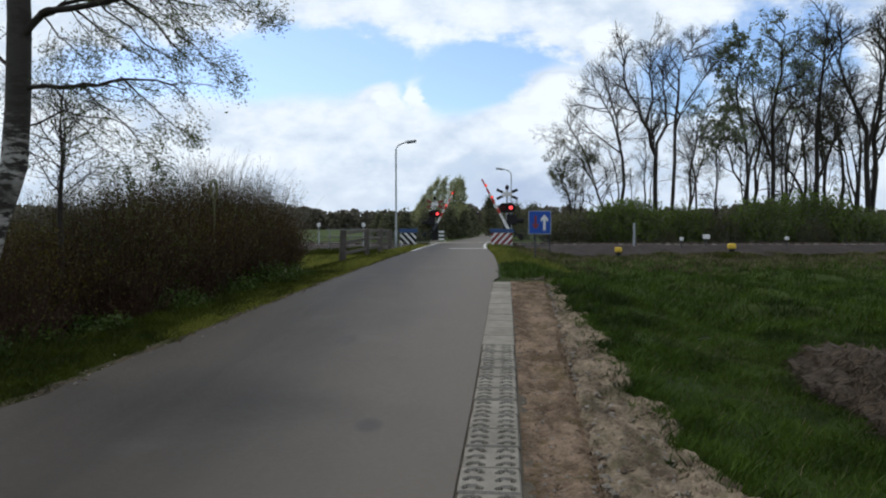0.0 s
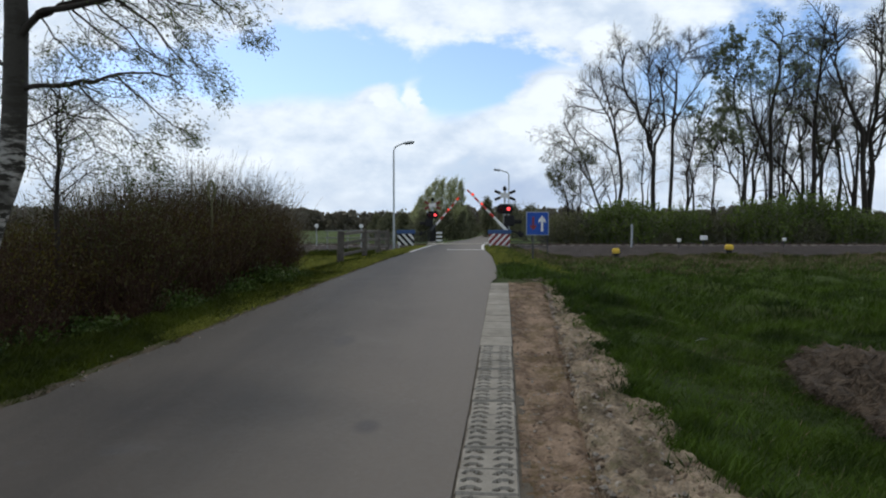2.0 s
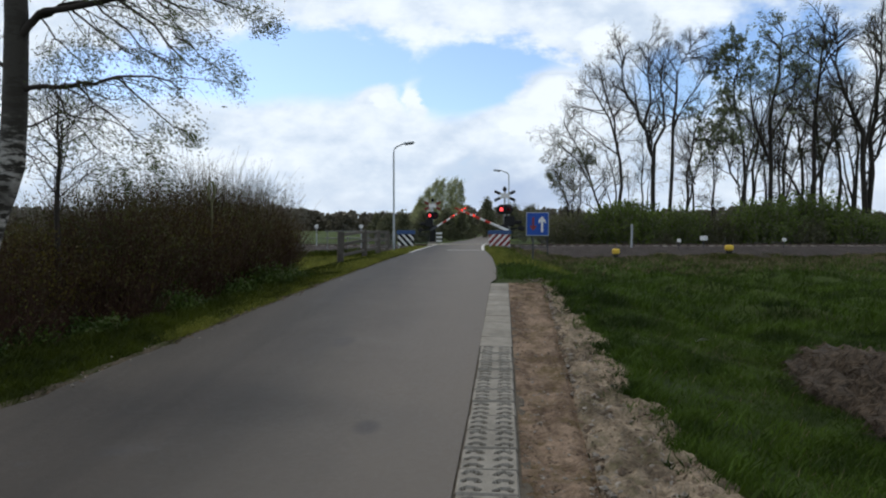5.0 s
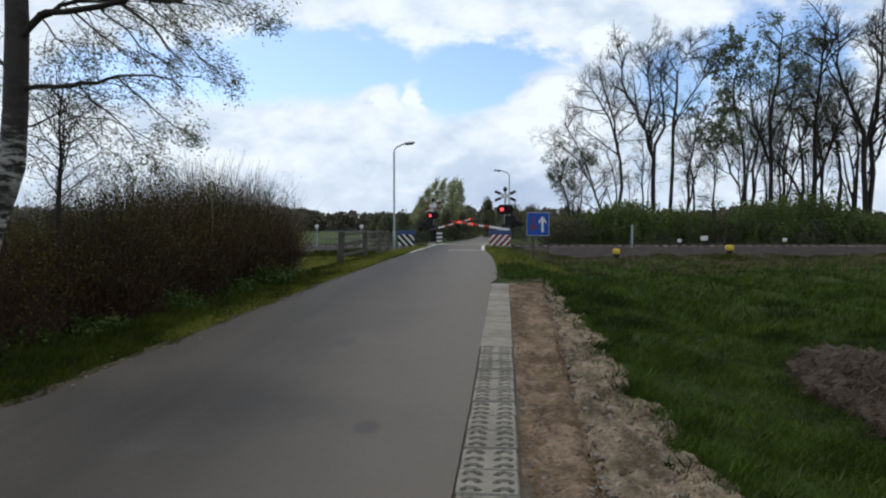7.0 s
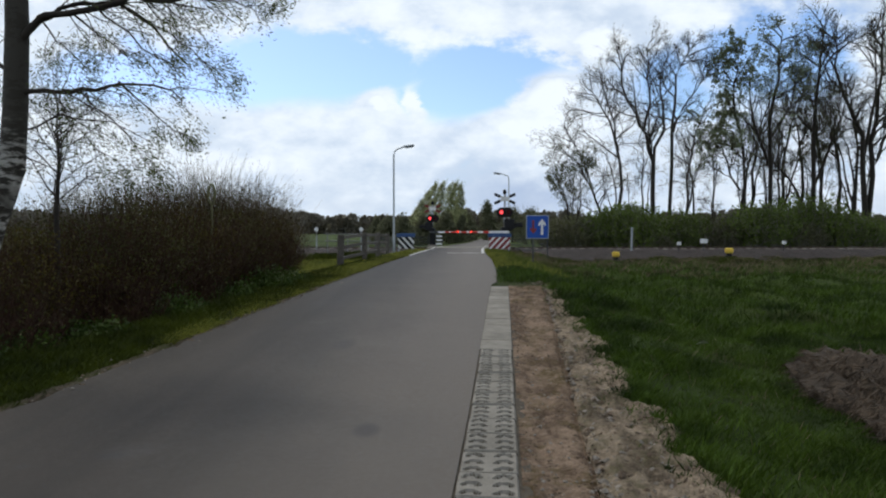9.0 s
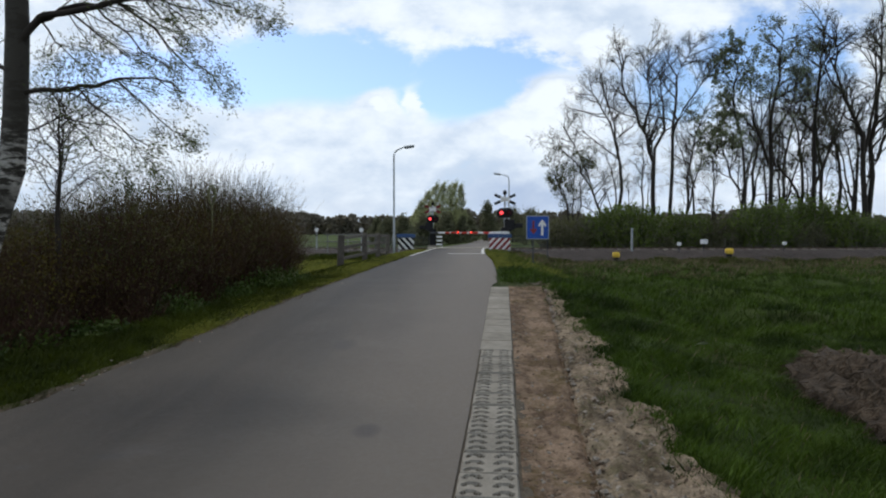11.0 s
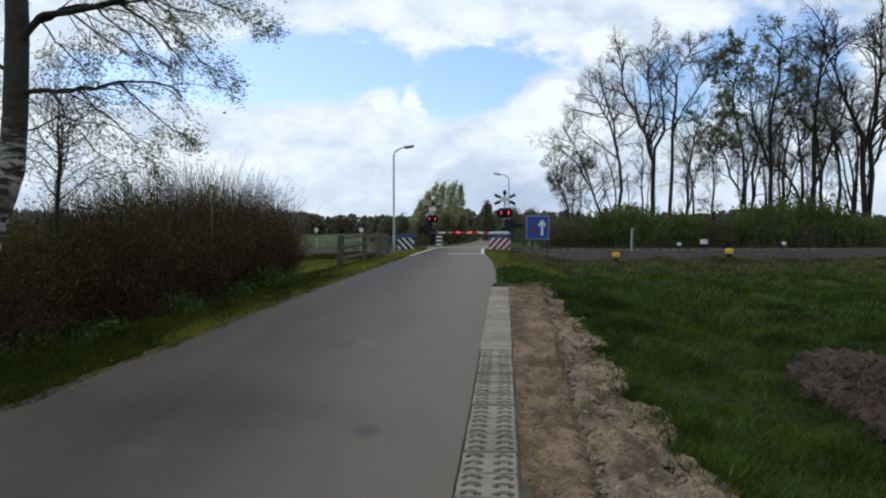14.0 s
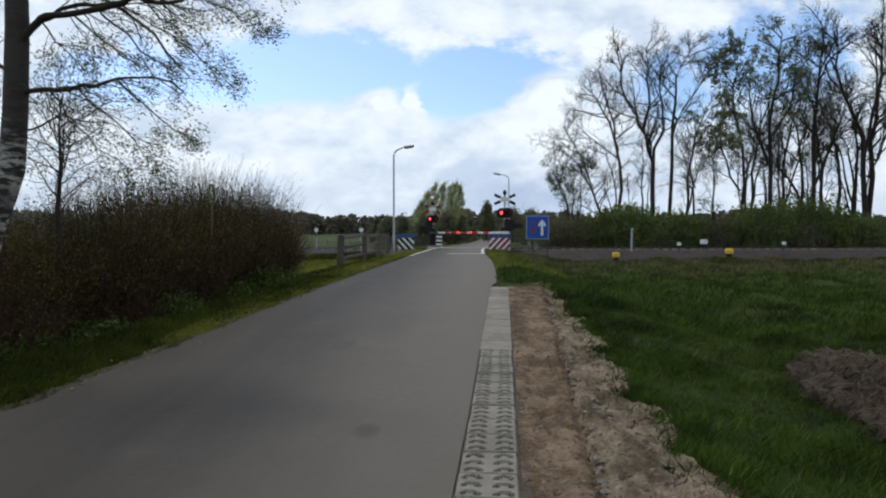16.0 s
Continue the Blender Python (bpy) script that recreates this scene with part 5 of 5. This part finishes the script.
def blades(name, x, y, height, width, material, label, seed, category="grass"):
    rng = np.random.default_rng(seed)
    n = len(x)
    z = land(x, y) - 0.01
    a = rng.uniform(0, 2 * math.pi, n)
    lean = rng.uniform(0.2, 1.15, n)
    h = height * rng.uniform(0.5, 1.25, n)
    w = width * rng.uniform(0.6, 1.3, n)
    side = np.stack([np.cos(a), np.sin(a), np.zeros(n)], 1) * w[:, None]
    root = np.stack([x, y, z], 1)
    b = a + rng.normal(1.57, 0.6, n)
    tip = root + np.stack([np.cos(b) * lean * h + 0.15 * h, np.sin(b) * lean * h, h], 1)
    mid = root * 0.45 + tip * 0.55 + np.array([0, 0, 1]) * (0.12 * h)[:, None]
    v = np.stack([root - side, root + side, mid + side * 0.6, tip, mid - side * 0.6], 1)
    tagged(new(name, cards(name, v, material, 5)), label, category, kind="stuff")


def tufty(rng, x, y, keep):
    f = 0.5 + 0.28 * np.sin(x * 2.7 + 1.3 * np.sin(y * 1.9)) + 0.22 * np.sin(y * 3.3 + 2.1 * np.sin(x * 1.1)) + 0.2 * np.sin(7 * x + 5 * y)
    return rng.random(len(x)) < np.clip(f + keep, 0.08, 1)


def meadow():
    rng = np.random.default_rng(6)

    def field(n, x0, x1, y0, y1, keep, power=1.0):
        y = y0 + (y1 - y0) * rng.random(n) ** power
        x = x0 + (x1 - x0) * rng.random(n)
        ok = tufty(rng, x, y, keep)
        x, y = x[ok], y[ok]
        edge = np.where(y < 16.3, earth_edge(y) + rng.normal(-0.05, 0.18, len(y)), road_right(y) + 0.05 + np.abs(rng.normal(0, 0.06, len(y))))
        ok = (x > edge) & ((y < 22) | (x > road_right(y) + 2.2 * rng.random(len(y))))
        ok &= (np.abs(x - 4.06 - 0.23 * (y - 6.2)) > 0.46) | (np.abs(y - 6.2) > 1.8)
        return x[ok], y[ok]

    x, y = field(150000, 1.3, 8.0, 3.0, 13, 0.25, 1.3)
    size = 0.10 + 0.06 * np.sin(x * 1.7 + y) * np.sin(y * 1.3)
    size = np.where(x < earth_edge(y) + 0.5, size * 0.55, size)
    blades("meadow_grass", x, y, size, 0.0045, GRASS, "dense green grass beside the bare earth", 1)
    x, y = field(130000, 1.3, 22, 12, 41.5, 0.35, 1.2)
    blades("meadow_grass", x, y, 0.17, 0.012, GRASS, "rough green meadow grass before the railway", 2)
    x, y = field(52000, 3.5, 30, 25, 41.3, 0.0, 0.6)
    blades("dry_grass", x, y, 0.22, 0.012, STRAW, "dry brown stalks before the ballast", 3)
    x, y = field(2200, 1.8, 7, 3.5, 14, -0.2)
    blades("dry_grass", x, y, 0.09, 0.004, STRAW, "dry stalks among the green grass", 4)
    n = 16000
    y = 3 + 13.2 * rng.random(n)
    x = earth_edge(y) + rng.normal(0.10, 0.13, n)
    ok = tufty(rng, x * 2, y * 2, 0.1)
    blades("meadow_grass", x[ok], y[ok], 0.11, 0.005, GRASS, "short green grass creeping over the stony edge", 12)
    n = 26000
    y = -6 + 9.2 * rng.random(n)
    x = earth_edge(y) + 0.02 + 3.5 * rng.random(n) ** 1.3
    blades("meadow_grass", x, y, 0.10, 0.005, GRASS, "green grass beside the bare earth", 13)
    # sparse green on the stony edge
    n = 30000
    y = 3 + 13 * rng.random(n)
    x = earth_edge(y) + 0.05 - np.abs(rng.normal(0, 0.28, n))
    ok = tufty(rng, x * 3, y * 2.5, -0.42) & (x > rut(y) - 0.05)
    blades("edge_weed", x[ok], y[ok], 0.06, 0.007, GRASS, "small weeds on the stony earth", 5, "weeds")
    n = 15000
    y = 3 + 12.5 * rng.random(n)
    x = road_right(y) + 0.43 + np.abs(rng.normal(0, 0.11, n))
    ok = tufty(rng, x * 2, y * 2.2, -0.5)
    blades("edge_weed", x[ok], y[ok], 0.028, 0.008, OLIVE_GRASS, "low moss and weeds beside the paving", 8, "weeds")
    # the verge before the bushes
    n = 130000
    y = 4.3 + 25 * rng.random(n) ** 1.3
    x = road_left(y) - 0.03 - np.abs(rng.normal(0, 0.03, n)) - 2.4 * rng.random(n) ** 1.15
    ok = tufty(rng, x, y, 0.3)
    x, y = x[ok], y[ok]
    blades("verge_grass", x, y, 0.07 + 0.11 * np.clip((road_left(y) - x) / 1.2, 0, 1), 0.0065, OLIVE_GRASS, "olive green verge grass along the road", 6)
    n = 30000
    y = 8.5 + 13 * rng.random(n)
    x = road_left(y) - 0.05 - 0.8 * rng.random(n) ** 1.4 * np.clip((y - 6) / 8, 0.3, 1)
    ok = tufty(rng, x, y, 0.0)
    blades("verge_grass", x[ok], y[ok], 0.09, 0.007, PALE_GRASS, "bright yellow green grass at the asphalt edge", 17)
    n = 60000
    y = 18 + 22 * rng.random(n)
    x = road_left(y) - 0.1 - 14 * rng.random(n) ** 1.6
    blades("verge_grass", x, y, 0.15, 0.012, PALE_GRASS, "rough yellow green grass by the fence", 7)
    n = 26000
    y = 22 + 18 * rng.random(n)
    x = road_right(y) + 0.06 + 2.6 * rng.random(n) ** 1.5
    blades("verge_grass", x, y, 0.13, 0.011, PALE_GRASS, "rough yellow green grass by the striped board", 9)
    for k, (x0, x1) in enumerate(((-45, -3.2), (6.2, 30))):
        n = (42000, 16000)[k]
        x, y = x0 + (x1 - x0) * rng.random(n), 37.5 + 3.2 * rng.random(n)
        blades("bank_grass", x, y, (0.34, 0.22)[k], 0.014, OLIVE_GRASS, "tall rough grass at the foot of the ballast", 20 + k)
    n = 26
    y = 12 + 12 * rng.random(n)
    x = road_left(y) - 0.25 - 1.6 * rng.random(n)
    c = np.stack([x, y, land(x, y) + 0.14 + 0.06 * rng.random(n)], 1)
    tagged(new("dandelions", cards("dandelions", leaves(c, 0.017, rng, 0.9), DANDELION)), "yellow dandelions dotted in the verge", "flowers", kind="stuff")


meadow()


# ---- moving things ----
def motions():
    near_angle = [(0, 62), (0.5, 58), (1, 53.6), (1.5, 50), (2, 45.8), (3, 39.5), (4, 31.3), (6.5, 12), (7, 8.5), (7.5, 5.5), (8, 3), (8.5, 1.2), (9, 0), (11.5, 0), (16, 0)]
    far_angle = [(0, 62), (1, 56), (2, 49.5), (3, 45), (4, 39), (6.5, 20), (7, 15), (7.5, 10.5), (8, 6.5), (8.5, 3), (9, 0), (11.5, 0), (16, 0)]
    for (top, arm, drums), angles, side in ((near_signal, near_angle, 1), (far_signal, far_angle, -1)):
        walk(arm, [(t, pose(0, -0.34, 1.03, 0, side * a, 0)) for t, a in angles])
        for k, (drum, x) in enumerate(drums):
            turn = 180.0 if k == 0 else 0.0
            steps = [(0.0, turn)]
            beat = -0.146
            changes = []
            while beat < 16.3:
                changes += [beat - 0.22, beat + (0.09 if beat < 3 else 0.19)]
                beat += 0.652
            for t in changes:
                f = round(t * FPS)
                if f < 1 or f + 2 > 480:
                    continue
                steps += [(f / FPS, turn), ((f + 1) / FPS, turn + 80), ((f + 2) / FPS, turn + 140), ((f + 3) / FPS, turn + 180)]
                turn += 180
            steps.append((16.2, turn))
            walk(drum, [(t, pose(x, -0.075, 0, 0, 0, a)) for t, a in steps])
    low_swing = [(0, 42), (0.3, 50), (0.6, 53), (0.9, 43), (1.2, 33), (1.5, 29), (1.8, 34), (2.1, 59), (2.4, 59), (2.7, 52), (3, 46.5), (3.3, 45.5), (3.6, 48), (3.9, 54), (4.2, 62), (4.7, 50), (5.2, 38), (5.7, 50),
                 (6.3, 33), (7, 43), (7.5, 50), (8, 40), (8.5, 36), (9, 41), (9.7, 52), (10.4, 38), (11, 48), (11.5, 40), (12, 47), (12.5, 41), (13.2, 50), (14, 42), (14.5, 44), (15.2, 36), (16, 40)]
    high_swing = [(0, 25), (0.3, 28), (0.6, 24), (0.9, 22), (1.2, 17), (1.5, 21), (1.8, 30), (2.1, 49), (2.4, 40), (2.7, 24), (3, 13), (3.3, 22), (3.6, 37), (3.9, 51), (4.2, 55), (4.8, 35), (5.5, 25),
                  (6.3, 12), (7, 27), (7.5, 33), (8, 22), (8.5, 15), (9, 10), (9.8, 30), (10.6, 22), (11.5, 28), (12.5, 33), (13.3, 25), (14, 30), (14.5, 35), (15.2, 24), (16, 31)]
    for (ob, at), swing, rest in zip(BOUGHS[-2:], (low_swing, high_swing), (42, 27)):
        walk(ob, [(t, pose(*at, 0, a - rest, 0)) for t, a in swing])
    for i, (ob, at) in enumerate(BOUGHS[:-2]):
        rows = []
        for j in range(0, 65):
            t = j * 0.25
            gust = math.sin(2 * math.pi * t / 2.9 + i * 0.9) + 0.6 * math.sin(2 * math.pi * t / 1.3 + i * 2.1)
            rows.append((t, pose(*at, 0.7 * math.sin(1.9 * t + i), 1.1 * gust, 1.0 * math.sin(2 * math.pi * t / 2.3 + i * 1.7))))
        walk(ob, rows)
    # the thin bushes and trees give a little in the wind
    swaying = [ob for ob in bpy.data.objects if ob.parent is None and ob.name.split(".")[0] in ("willow_bush", "young_tree", "alder_tree", "willow_tree")]
    for i, ob in enumerate(swaying):
        base, size = ob.matrix_basis.copy(), ob.scale.copy()
        reach = {"willow_bush": 1.6, "young_tree": 0.8, "alder_tree": 0.22, "willow_tree": 0.9}[ob.name.split(".")[0]]
        rows = []
        for j in range(0, 41):
            t = j * 0.4
            a = math.sin(2 * math.pi * t / 3.1 + i * 1.3) + 0.5 * math.sin(2 * math.pi * t / 1.7 + i * 2.2)
            turn = base.to_euler().z
            rows.append((t, Matrix.Translation(base.translation) @ pose(0, 0, 0, 0.3 * reach * a, 0.6 * reach * (a + 1.0)) @ Matrix.Rotation(turn, 4, "Z")))
        walk(ob, rows)
        ob.scale = size


motions()
